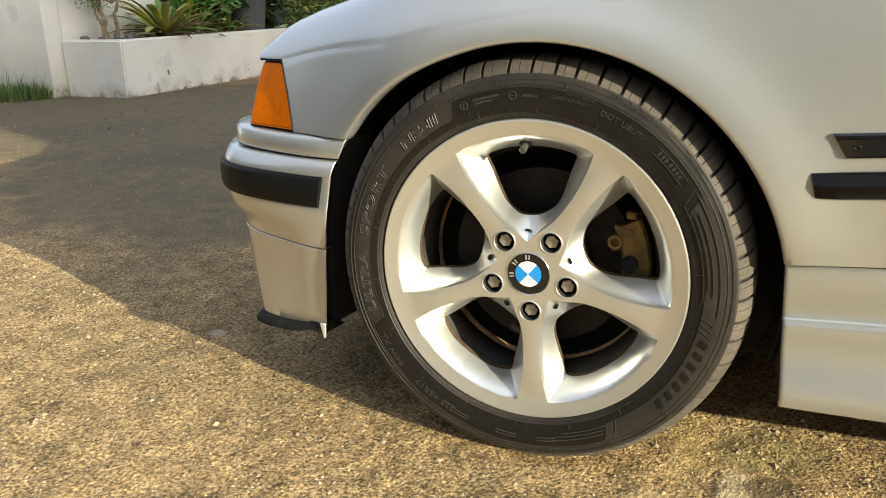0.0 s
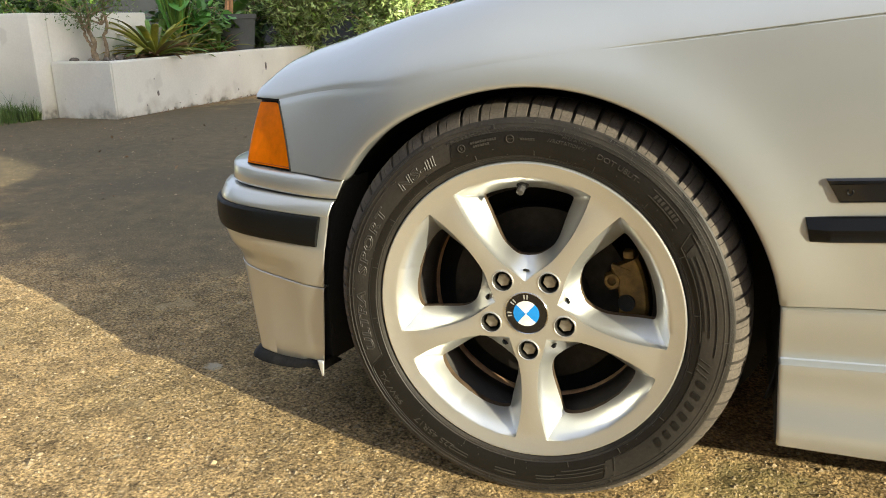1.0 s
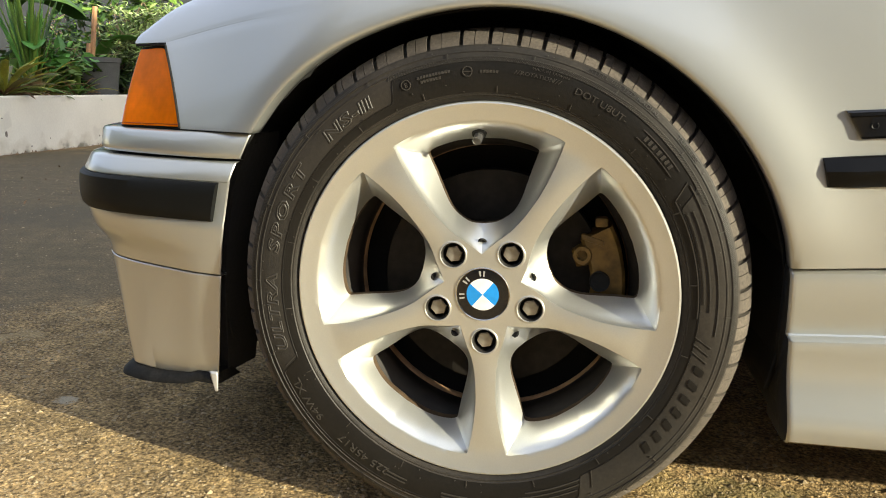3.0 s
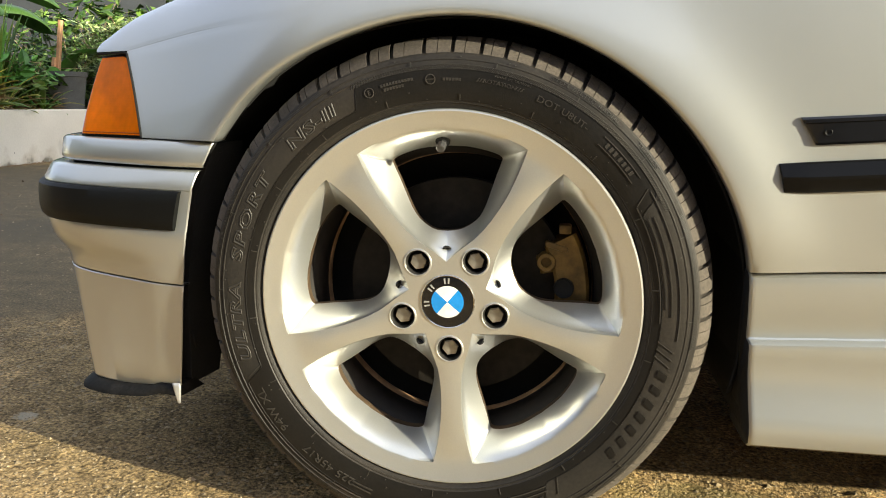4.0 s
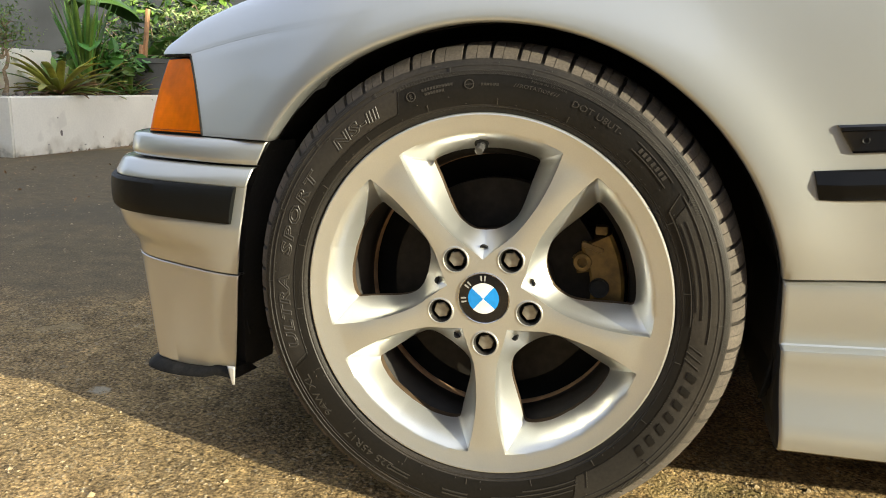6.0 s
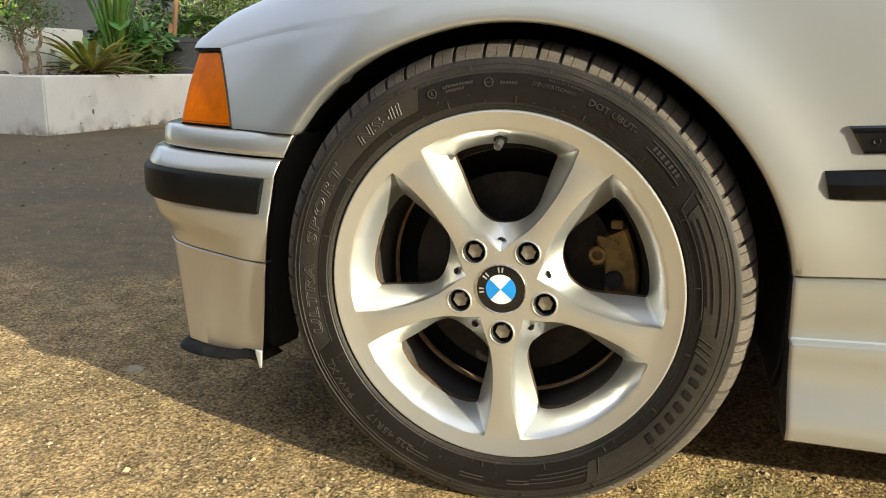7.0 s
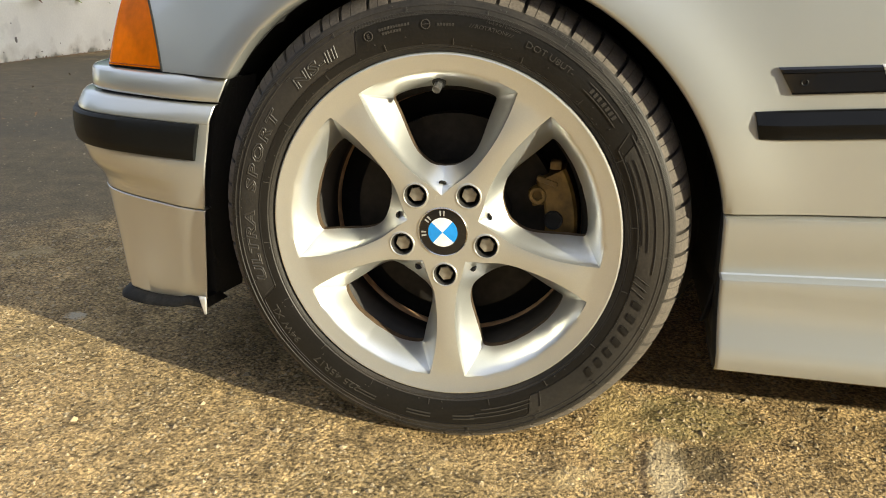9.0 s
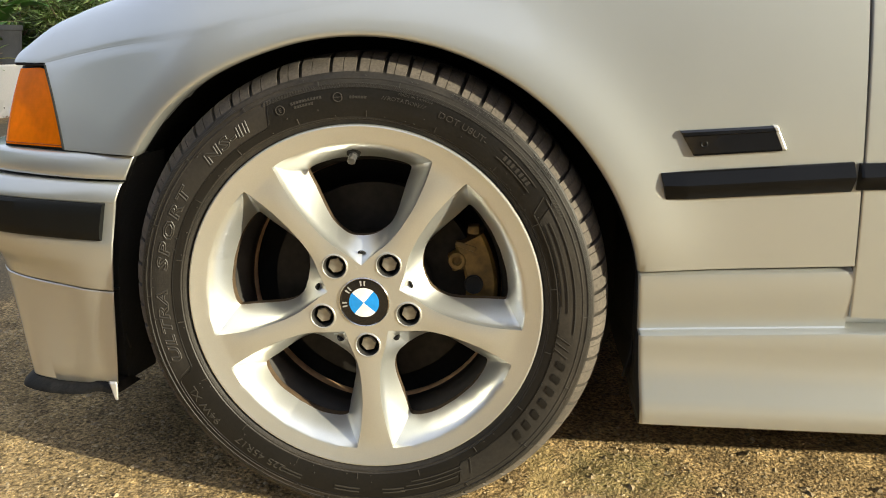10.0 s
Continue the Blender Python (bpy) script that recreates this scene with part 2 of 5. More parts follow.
DRYLEAF = material("dry_brown_leaf", (0.27, 0.165, 0.085), 0.75, vary=0.35, scale=12, random_vary=0.4)
BARK = material("pale_bark", (0.33, 0.25, 0.155), 0.85, vary=0.35, scale=20, fine=0.25, bump=0.004, bump_scale=60)
GRASS = material("grass", (0.15, 0.23, 0.05), 0.6, vary=0.3, scale=5, random_vary=0.5)
TEAL = material("teal_plastic", (0.02, 0.42, 0.42), 0.45, vary=0.1)
TERRA = material("terracotta", (0.60, 0.33, 0.17), 0.85, vary=0.2, scale=12)
POTGREY = material("grey_concrete_pot", (0.10, 0.105, 0.102), 0.85, vary=0.2, scale=6, fine=0.12, bump=0.001, bump_scale=80)
STONE = material("grey_brown_stone", (0.17, 0.145, 0.115), 0.85, vary=0.3, scale=18, fine=0.25, bump=0.002, bump_scale=120)
FLAKE = material("bare_dark_render", (0.20, 0.185, 0.155), 0.9, vary=0.3, scale=40, fine=0.2)


# ---- mesh helpers ----
def grid_geo(P, loop_u=False, loop_v=False):
    """Quads over an array of points (rows, columns, 3)."""
    P = np.asarray(P, float)
    nu, nv = P.shape[:2]
    a = np.arange(nu * nv).reshape(nu, nv)
    b = np.roll(a, -1, 0)
    c, d = np.roll(b, -1, 1), np.roll(a, -1, 1)
    q = np.stack([a, b, c, d], -1)
    q = q[: nu if loop_u else nu - 1, : nv if loop_v else nv - 1].reshape(-1, 4)
    return P.reshape(-1, 3), q.tolist()


def join(*geos):
    verts, faces, k = [], [], 0
    for v, f in geos:
        v = np.asarray(v, float)
        verts.append(v)
        faces += [[i + k for i in face] for face in f]
        k += len(v)
    return np.concatenate(verts), faces


def moved(geo, m):
    v = np.asarray(geo[0], float)
    m = np.array(m)
    return v @ m[:3, :3].T + m[:3, 3], geo[1]


def lathe_geo(profile, n=64, a0=0.0, a1=360.0):
    """profile: (radius, depth) pairs turned about the y axis."""
    full = abs(a1 - a0) >= 359.9
    ang = np.radians(np.linspace(a0, a1, n, endpoint=not full))
    P = np.array([[(r * math.sin(a), d, r * math.cos(a)) for r, d in profile] for a in ang])
    return grid_geo(P, loop_u=full)


def box_geo(sx, sy, sz, bevel=0.003, segments=2):
    bm = bmesh.new()
    bmesh.ops.create_cube(bm, size=1.0)
    bmesh.ops.scale(bm, vec=(sx, sy, sz), verts=bm.verts)
    if bevel:
        bmesh.ops.bevel(bm, geom=list(bm.edges), offset=bevel, segments=segments, affect="EDGES", profile=0.5)
    g = np.array([v.co[:] for v in bm.verts]), [[v.index for v in f.verts] for f in bm.faces]
    bm.free()
    return g


def tube_geo(points, radii, n=8):
    """A tapered tube along points, closed at both ends."""
    pts = [Vector(p) for p in points]
    rings = []
    for i, p in enumerate(pts):
        t = (pts[min(i + 1, len(pts) - 1)] - pts[max(i - 1, 0)]).normalized()
        u = t.cross(Vector((0.3, 0.9, 0.2))).normalized()
        w = t.cross(u)
        rings.append([p + radii[i] * (math.cos(a) * u + math.sin(a) * w) for a in np.linspace(0, 2 * math.pi, n, endpoint=False)])
    v, f = grid_geo(np.array(rings), loop_v=True)
    k = len(v)
    return v, f + [list(range(n))[::-1], list(range(k - n, k))]


def prism_geo(outline, depth):
    """An outline of (x, z) points, given depth along y from 0."""
    n = len(outline)
    v = [(x, 0.0, z) for x, z in outline] + [(x, depth, z) for x, z in outline]
    return np.array(v), [list(range(n))[::-1], list(range(n, 2 * n))] + [[i, (i + 1) % n, n + (i + 1) % n, n + i] for i in range(n)]


def weld(geo, dist=0.00004):
    bm = bmesh.new()
    vs = [bm.verts.new(p) for p in np.asarray(geo[0]).tolist()]
    for f in geo[1]:
        if len(set(f)) > 2:
            try:
                bm.faces.new([vs[i] for i in f])
            except ValueError:
                pass
    bmesh.ops.remove_doubles(bm, verts=bm.verts, dist=dist)
    bmesh.ops.recalc_face_normals(bm, faces=bm.faces)
    bm.verts.index_update()
    g = np.array([v.co[:] for v in bm.verts]), [[v.index for v in f.verts] for f in bm.faces]
    bm.free()
    return g


def part(name, geo, mat, parent=None, label="", smooth=35.0, solid=0.0):
    me = bpy.data.meshes.new(name)
    me.from_pydata(np.asarray(geo[0]).tolist(), [], geo[1])
    me.materials.append(mat)
    if smooth:
        me.polygons.foreach_set("use_smooth", [True] * len(me.polygons))
        me.set_sharp_from_angle(angle=radians(smooth))
    me.update()
    ob = new(name, me)
    ob.parent = parent
    if label:
        ob["label"] = label
    if solid:
        mod = ob.modifiers.new("thickness", "SOLIDIFY")
        mod.thickness, mod.offset = solid, 0.0
    return ob


def thing(name, label, category, at=(0, 0, 0), group="", kind=""):
    ob = new(name)
    ob.location = at
    ob.empty_display_size = 0.1
    return tagged(ob, label, category, group, kind)


def smoothstep(x, a, b):
    t = np.clip((np.asarray(x, float) - a) / (b - a), 0, 1)
    return t * t * (3 - 2 * t)


def spline(keys, values, t):
    """Catmull-Rom through values at keys."""
    keys, values, t = np.asarray(keys, float), np.asarray(values, float), np.asarray(t, float)
    slope = np.gradient(values, keys, axis=0)
    i = np.clip(np.searchsorted(keys, t, side="right") - 1, 0, len(keys) - 2)
    h = keys[i + 1] - keys[i]
    u = (t - keys[i]) / h
    shape = (-1,) + (1,) * (values.ndim - 1)
    u, h = u.reshape(shape), h.reshape(shape)
    return ((2 * u**3 - 3 * u**2 + 1) * values[i] + (u**3 - 2 * u**2 + u) * h * slope[i]
            + (-2 * u**3 + 3 * u**2) * values[i + 1] + (u**3 - u**2) * h * slope[i + 1])


def lattice(x, y, size, seed):
    """Smooth value noise in [-1, 1], vectorised."""
    rng = np.random.RandomState(seed)
    table = rng.uniform(-1, 1, (256, 256))
    gx, gy = x / size, y / size
    i, j = np.floor(gx).astype(int), np.floor(gy).astype(int)
    u, v = gx - i, gy - j
    u, v = u * u * (3 - 2 * u), v * v * (3 - 2 * v)
    i0, j0, i1, j1 = i % 256, j % 256, (i + 1) % 256, (j + 1) % 256
    return (table[i0, j0] * (1 - u) + table[i1, j0] * u) * (1 - v) + (table[i0, j1] * (1 - u) + table[i1, j1] * u) * v


# ---- the ground and the walls ----
def spaced(lo, hi, step, far, growth=1.35):
    """A fine stretch from lo to hi, then ever wider steps out to far on both sides."""
    fine = list(np.arange(lo, hi, step))
    out, s = [], step
    x = fine[-1]
    while x < far:
        s *= growth
        x += s
        out.append(x)
    back, s, x = [], step, fine[0]
    while x > -far:
        s *= growth
        x -= s
        back.append(x)
    return np.array(back[::-1] + fine + out)


def ground_height(x, y):
    near = smoothstep(x, -2.6, -1.9) * (1 - smoothstep(x, 1.0, 1.3)) * smoothstep(y, -0.75, -0.55) * (1 - smoothstep(y, 0.75, 0.95))
    h = 0.0020 * lattice(x, y, 0.06, 1) + 0.0013 * lattice(x + 0.4 * y, y - 0.4 * x, 0.026, 2) - 0.0022 * np.maximum(lattice(x - 0.7 * y, y + 0.7 * x, 0.0135, 3) - 0.30, 0)
    joint = 0.284 + 0.006 * lattice(x, y, 0.03, 7)
    h = h - 0.0024 * np.exp(-(((x - joint) / 0.0060) ** 2)) * (0.4 + 0.6 * np.abs(lattice(x, y, 0.02, 17))) * smoothstep(y, -0.6, -0.1) * (1 - smoothstep(y, 0.06, 0.11))
    return near * (h - 0.0022) + (1 - near) * 0.0015 * lattice(x, y, 0.3, 4)


gx, gy = spaced(-1.75, 0.95, 0.0046, 70.0, 1.06), spaced(-0.62, 0.48, 0.0046, 70.0, 1.06)
GX, GY = np.meshgrid(gx, gy, indexing="ij")
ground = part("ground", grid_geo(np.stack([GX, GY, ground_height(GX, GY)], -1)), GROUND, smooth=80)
tagged(ground, "rough weathered concrete driveway with exposed aggregate", "driveway", kind="structure")


def chips(count, seed, size, x0=-2.1, x1=1.15, y0=-0.62, y1=0.8):
    """Loose chips of aggregate lying on the concrete."""
    rng = np.random.RandomState(seed)
    base = np.array([(1, 0, 0), (-1, 0, 0), (0, 1, 0), (0, -1, 0), (0, 0, 1), (0, 0, -0.6)], float)
    tri = np.array([(0, 2, 4), (2, 1, 4), (1, 3, 4), (3, 0, 4), (2, 0, 5), (1, 2, 5), (3, 1, 5), (0, 3, 5)])
    x, y = rng.uniform(x0, x1, count), rng.uniform(y0, y1, count)
    keep = (np.abs(x) > 0.12) | (np.abs(y - 0.1) > 0.13)
    x, y = x[keep], y[keep]
    n = len(x)
    s = size * np.exp(rng.normal(0, 0.4, n))[:, None, None] * rng.uniform(0.6, 1.25, (n, 6, 1))
    v = base[None] * s * np.array((1, 1, 0.55))
    a = rng.uniform(0, 6.28, n)
    c, d = np.cos(a)[:, None], np.sin(a)[:, None]
    v = np.stack([v[..., 0] * c - v[..., 1] * d, v[..., 0] * d + v[..., 1] * c, v[..., 2]], -1)
    v += np.stack([x, y, ground_height(x, y)], -1)[:, None, :]
    f = (tri[None] + 6 * np.arange(n)[:, None, None]).reshape(-1, 3)
    return v.reshape(-1, 3), f.tolist()


tagged(part("gravel", join(chips(26000, 5, 0.0018), chips(5000, 6, 0.0027), chips(1500, 8, 0.0040), chips(9000, 7, 0.0030, -6.0, -0.5, 0.3, 4.0)), CHIP, smooth=0), "tiny pale aggregate chips worn out of the concrete", "gravel", kind="stuff")


def wall_block(name, lo, hi, mat, label, bevel=0.008, category="wall"):
    lo, hi = Vector(lo), Vector(hi)
    g = box_geo(*(hi - lo), bevel=bevel)
    return tagged(part(name, moved(g, Matrix.Translation((lo + hi) / 2)), mat), label, category, kind="structure")


wall_block("wall_north", (-14, 3.80, -0.1), (-4.96, 3.98, 0.83), WALL, "low white limewashed garden wall", 0.012)
wall_block("wall_return", (-5.14, 3.982, -0.1), (-4.962, 5.15, 0.828), WALL, "white end face of the garden wall", 0.012)
# the raised planter: three walls round a bed of soil
planter = thing("planter", "long white rendered masonry planter filled with soil", "planter", (-4.34, 3.95, 0), kind="structure")
bm = bmesh.new()
rim = [bm.verts.new((x + 4.34, y - 3.95, -0.1)) for x, y in ((-4.958, 3.945), (-4.34, 3.945), (-4.34, 7.2), (-4.958, 7.2), (-4.958, 7.08), (-4.46, 7.08), (-4.46, 4.065), (-4.958, 4.065))]
made = bmesh.ops.extrude_face_region(bm, geom=[bm.faces.new(rim)])
bmesh.ops.translate(bm, vec=(0, 0, 0.55), verts=[v for v in made["geom"] if isinstance(v, bmesh.types.BMVert)])
bmesh.ops.recalc_face_normals(bm, faces=bm.faces[:])
bmesh.ops.bevel(bm, geom=bm.edges[:], offset=0.012, segments=3, affect="EDGES")
bm.verts.index_update()
part("planter_wall", (np.array([v.co[:] for v in bm.verts]), [[v.index for v in f.verts] for f in bm.faces]), WALL, planter)
bm.free()
sx, sy = np.linspace(-4.955, -4.465, 14), np.linspace(4.07, 7.075, 60)
SX, SY = np.meshgrid(sx, sy, indexing="ij")
part("soil", grid_geo(np.stack([SX + 4.34, SY - 3.95, 0.425 + 0.02 * lattice(SX, SY, 0.12, 8)], -1)), SOIL, planter, "dark littered soil")
wall_block("wall_back", (-16, 10.2, -0.1), (9, 10.4, 2.6), BACKWALL, "tall grey boundary wall behind the plants")
# unseen walls, added to block sky and darken the car's reflections
wall_block("wall_south", (-5.5, -6.2, -0.1), (8.0, -6.0, 3.3), GREYWALL, "plain grey unseen wall added to block sky light and dim reflections")
wall_block("wall_west", (-14, -6.2, -0.1), (-5.502, -6.0, 5.0), DARKWALL, "tall dark unseen wall added for dark reflections")
wall_block("wall_end", (-14.2, -6.2, -0.1), (-14.002, 3.79, 4.6), DARKWALL, "tall dark unseen wall added at the end of the yard for dark reflections")
# an unseen wall, added to shade the far side of the yard
NEAR = Vector((-2.9, 1.8, 0)) - 13 * Vector((SUN_WAY.x, SUN_WAY.y, 0)).normalized()
shade_wall = part("wall_house", moved(box_geo(0.3, 4.6, 5.5, 0.02), Matrix.Translation((0, 2.45, 2.65))), WALL)
tagged(shade_wall, "tall plain rendered unseen wall added to shade the far yard", "wall", kind="structure")
shade_wall.matrix_basis = Matrix.Translation(NEAR) @ pose(0, 0, 0, 0, 0, math.degrees(math.atan2(SUN_WAY.x, -SUN_WAY.y)) + 90)


# ---- the wheel ----
HUB = Vector((0, 0, 0.312))
SPIN = math.radians(-3.0)
S36, C36 = math.sin(math.radians(36)), math.cos(math.radians(36))


def spoke_at(along, off):
    return (along * S36 - off * C36, along * C36 + off * S36)


def polar(r, deg):
    return (r * math.sin(math.radians(deg)), r * math.cos(math.radians(deg)))


def window_loops(n=64):
    """Half outlines of one wheel window: on the face, and deep inside, at matching steps."""
    keys = [0, 0.12, 0.25, 0.35, 0.45, 0.55, 0.65, 0.72, 0.775, 0.80, 0.9, 1.0]
    F = [(0, 0.0495), spoke_at(0.0600, 0.0236), spoke_at(0.079, 0.0176), spoke_at(0.09, 0.0150), spoke_at(0.11, 0.0128), spoke_at(0.14, 0.0128),
         spoke_at(0.17, 0.0165), spoke_at(0.19, 0.0205), spoke_at(0.2055, 0.0245), polar(0.2078, 28.2), polar(0.2098, 14), polar(0.2105, 0)]
    W = [(0, 0.0830), (0.0165, 0.0850), spoke_at(0.0935, 0.0288), spoke_at(0.1040, 0.0272), spoke_at(0.118, 0.0288), spoke_at(0.138, 0.0340),
         spoke_at(0.157, 0.0392), spoke_at(0.1695, 0.0422), polar(0.1832, 21.6), polar(0.1848, 20.2), polar(0.1870, 10), polar(0.1872, 0)]
    t = np.concatenate([np.linspace(0, 0.775, n, endpoint=False), np.linspace(0.775, 1, n // 2)])
    f = np.where((t < 0.775)[:, None], spline(keys[:9], F[:9], np.minimum(t, 0.775)), spline(keys[8:], F[8:], np.maximum(t, 0.775)))
    w = spline(keys, W, t)
    return t, f, w


def face_depth(r):
    return 0.0065 * (1 - smoothstep(r, 0.060, 0.185)) + 0.0068 * np.clip((0.2285 - np.asarray(r, float)) / 0.028, 0, 1) ** 0.85 + 0.0004


def face_at(p):
    """Depth of the wheel's face at points (x, z): each spoke is slightly crowned."""
    p = np.asarray(p, float)
    r = np.linalg.norm(p, axis=1)
    a = np.arctan2(p[:, 0], p[:, 1]) - SPIN - math.radians(36)
    a = (a + math.radians(36)) % math.radians(72) - math.radians(36)
    off = np.abs(r * np.sin(a))
    return face_depth(r) + 0.0023 * np.clip(off / 0.018, 0, 1.3) ** 2 * smoothstep(r, 0.066, 0.095) * (1 - smoothstep(r, 0.16, 0.205))


def rim_geo():
    t, f, w = window_loops()
    mirror = np.array((-1, 1))
    F = np.concatenate([f, (f * mirror)[-2:0:-1]])
    W = np.concatenate([w, (w * mirror)[-2:0:-1]])
    T = np.concatenate([t, t[-2:0:-1]])
    wd = 0.040 + 0.012 * smoothstep(T, 0.05, 0.3) - 0.010 * smoothstep(T, 0.75, 0.9)
    outer, hub = smoothstep(T, 0.735, 0.88), 1 - smoothstep(T, 0.02, 0.22)
    geos, loops, walls = [], [], []
    for k in range(5):
        a = math.radians(72 * k) + SPIN
        R = np.array(((math.cos(a), math.sin(a)), (-math.sin(a), math.cos(a))))
        Fk, Wk = F @ R.T, W @ R.T
        loops.append(Fk)
        fd = face_at(Fk)
        rings = []
        for m in (0, 0.03, 0.10, 0.25, 0.4, 0.55, 0.7, 0.84, 0.94, 1.0):
            p = Fk + (Wk - Fk) * m
            step = 0.16 - 0.13 * hub
            g = (1 - outer) * (step * smoothstep(m, 0, 0.05) + (1 - step) * m**1.15) + outer * (0.22 * m + 0.78 * (1 - math.cos(m * math.pi / 2)))
            rings.append(np.stack([p[:, 0], fd + (wd - fd) * g, p[:, 1]], -1))
        mid = Wk.mean(0)
        back = []
        for deep, grow in ((0.0, 1.0), (0.004, 1.0), (0.012, 1.004), (0.014, 1.05)):
            p = mid + (Wk - mid) * grow
            back.append(np.stack([p[:, 0], wd + deep, p[:, 1]], -1))
        walls.append(grid_geo(np.array(back), loop_v=True))
        geos.append(grid_geo(np.array(rings), loop_v=True))
    # the face between the windows
    circles = [(0, 0, 0.0335, 48), (0, 0, 0.2288, 240)]
    for k in range(5):
        a = math.radians(36 + 72 * k) + SPIN
        circles.append((0.06 * math.sin(a), 0.06 * math.cos(a), 0.0150, 32))
    pts, edges = [], []
    outlines = [np.array([(cx + r * math.cos(b), cy + r * math.sin(b)) for b in np.linspace(0, 2 * math.pi, n, endpoint=False)]) for cx, cy, r, n in circles]
    for o in outlines + loops:
        k = len(pts)
        pts += [Vector(p) for p in o]
        edges += [(k + i, k + (i + 1) % len(o)) for i in range(len(o))]

    def inside(poly, p):
        x, y = p[:, 0][:, None], p[:, 1][:, None]
        x0, y0 = poly[:, 0][None], poly[:, 1][None]
        x1, y1 = np.roll(poly[:, 0], -1)[None], np.roll(poly[:, 1], -1)[None]
        cross = ((y0 > y) != (y1 > y)) & (x < (x1 - x0) * (y - y0) / (y1 - y0 + 1e-12) + x0)
        return cross.sum(1) % 2 == 1

    fill = np.array([(r * math.sin(b), r * math.cos(b)) for i, r in enumerate(np.arange(0.038, 0.226, 0.0055))
                     for b in np.linspace(0, 2 * math.pi, max(24, int(r * 950)), endpoint=False) + 0.02 * i])
    bad = np.zeros(len(fill), bool)
    for o in loops + outlines[2:]:
        mid = o.mean(0)
        bad |= inside(mid + (o - mid) * 1.04, fill)
    pts += [Vector(p) for p in fill[~bad]]
    v2, _, tris, *_ = delaunay_2d_cdt(pts, edges, [], 0, 1e-6)
    V = np.array([p[:] for p in v2])
    cen = np.array([V[list(t3)].mean(0) for t3 in tris])
    drop = inside(outlines[0], cen) | ~inside(outlines[1], cen)
    for o in loops + outlines[2:]:
        drop |= inside(o, cen)
    faces = [list(t3) for t3, d in zip(tris, drop) if not d]
    geos.append((np.stack([V[:, 0], face_at(V), V[:, 1]], -1), faces))
    # rolled outer lip and the inside barrel
    geos.append(lathe_geo([(0.2288, 0.0004), (0.2302, 0.0008), (0.2312, 0.0022), (0.2314, 0.006), (0.2306, 0.010)], 240))
    # raised rings round the bolt wells
    for k in range(5):
        a = math.radians(36 + 72 * k) + SPIN
        d0 = float(face_depth(0.06))
        g = lathe_geo([(0.0178, d0 + 0.0004), (0.0170, d0 - 0.0010), (0.0158, d0 - 0.0013), (0.0150, d0)], 32)
        geos.append(moved(g, Matrix.Translation((0.06 * math.sin(a), 0, 0.06 * math.cos(a)))))
    return weld(join(*geos)), walls


TYRE_SIDE = [(0.2290, 0.0120), (0.2302, 0.0075), (0.2330, 0.0035), (0.2375, 0.0008), (0.2380, -0.0005), (0.2395, -0.0007), (0.2405, -0.0018), (0.2480, -0.0035), (0.2560, -0.0047), (0.2660, -0.0053),
             (0.2750, -0.0049), (0.2790, -0.0042), (0.2795, -0.0047), (0.2806, -0.0046), (0.2812, -0.0037), (0.2855, -0.0029), (0.2860, -0.0035), (0.2870, -0.0032), (0.2876, -0.0024), (0.2920, -0.0011), (0.2940, 0.0008)]
SHOULDER = [(0.2930, 0.0000), (0.2985, 0.0050), (0.3040, 0.0118), (0.3090, 0.0205), (0.3130, 0.0315), (0.3155, 0.0450), (0.3168, 0.0600)]


def flatten(geo):
    """Let the tyre stand flat on the ground."""
    v = np.array(geo[0])
    low = -HUB.z + 0.0008
    v[:, 2] = np.maximum(v[:, 2], low)
    return v, geo[1]


def tyre_geos():
    inner = [(0.2938, 0.0020), (0.2985, 0.0115), (0.3040, 0.0205), (0.3083, 0.0320), (0.3110, 0.0450), (0.3115, 0.064)]
    tread = [(0.3168, 0.0641), (0.3175, 0.090), (0.3175, 0.105), (0.310, 0.1055), (0.310, 0.114), (0.3175, 0.1145), (0.3175, 0.150), (0.310, 0.1505), (0.310, 0.158), (0.3165, 0.1585)]
    far = [(0.3130, 0.198), (0.304, 0.214), (0.285, 0.224), (0.26, 0.226), (0.232, 0.215)]
    side = lathe_geo(TYRE_SIDE + inner + tread + far, 200)
    blocks, n = [], 116
    rng = np.random.RandomState(11)
    cuts = np.cumsum(rng.choice((0.86, 1.0, 1.16), n // 2))
    cuts = np.concatenate([[0], cuts]) * 2 * math.pi / cuts[-1]
    for k in range(n):
        lo, hi = cuts[k // 2], cuts[k // 2 + 1]
        mid = lo + (hi - lo) * (0.5 + 0.06 * math.sin(3.1 * (k // 2)))
        wide, thin = 0.0165, 0.0014
        a0 = lo + wide if k % 2 == 0 else mid + thin
        a1 = mid - thin if k % 2 == 0 else hi
        skew = -0.012
        rows = []
        for a in np.linspace(a0, a1, 3):
            top = [(r - rng.uniform(0, 0.0003), d, a + skew * (d / 0.06)) for r, d in SHOULDER]
            ring = top + [(r - 0.0075, d + 0.004, b) for r, d, b in top[::-1]]
            rows.append([(r * math.sin(b), d, r * math.cos(b)) for r, d, b in ring])
        v, f = grid_geo(np.array(rows), loop_v=True)
        m = len(rows[0])
        blocks.append((v, f + [list(range(m)), list(range(2 * m, 3 * m))[::-1]]))
    return flatten(side), flatten(join(*blocks))


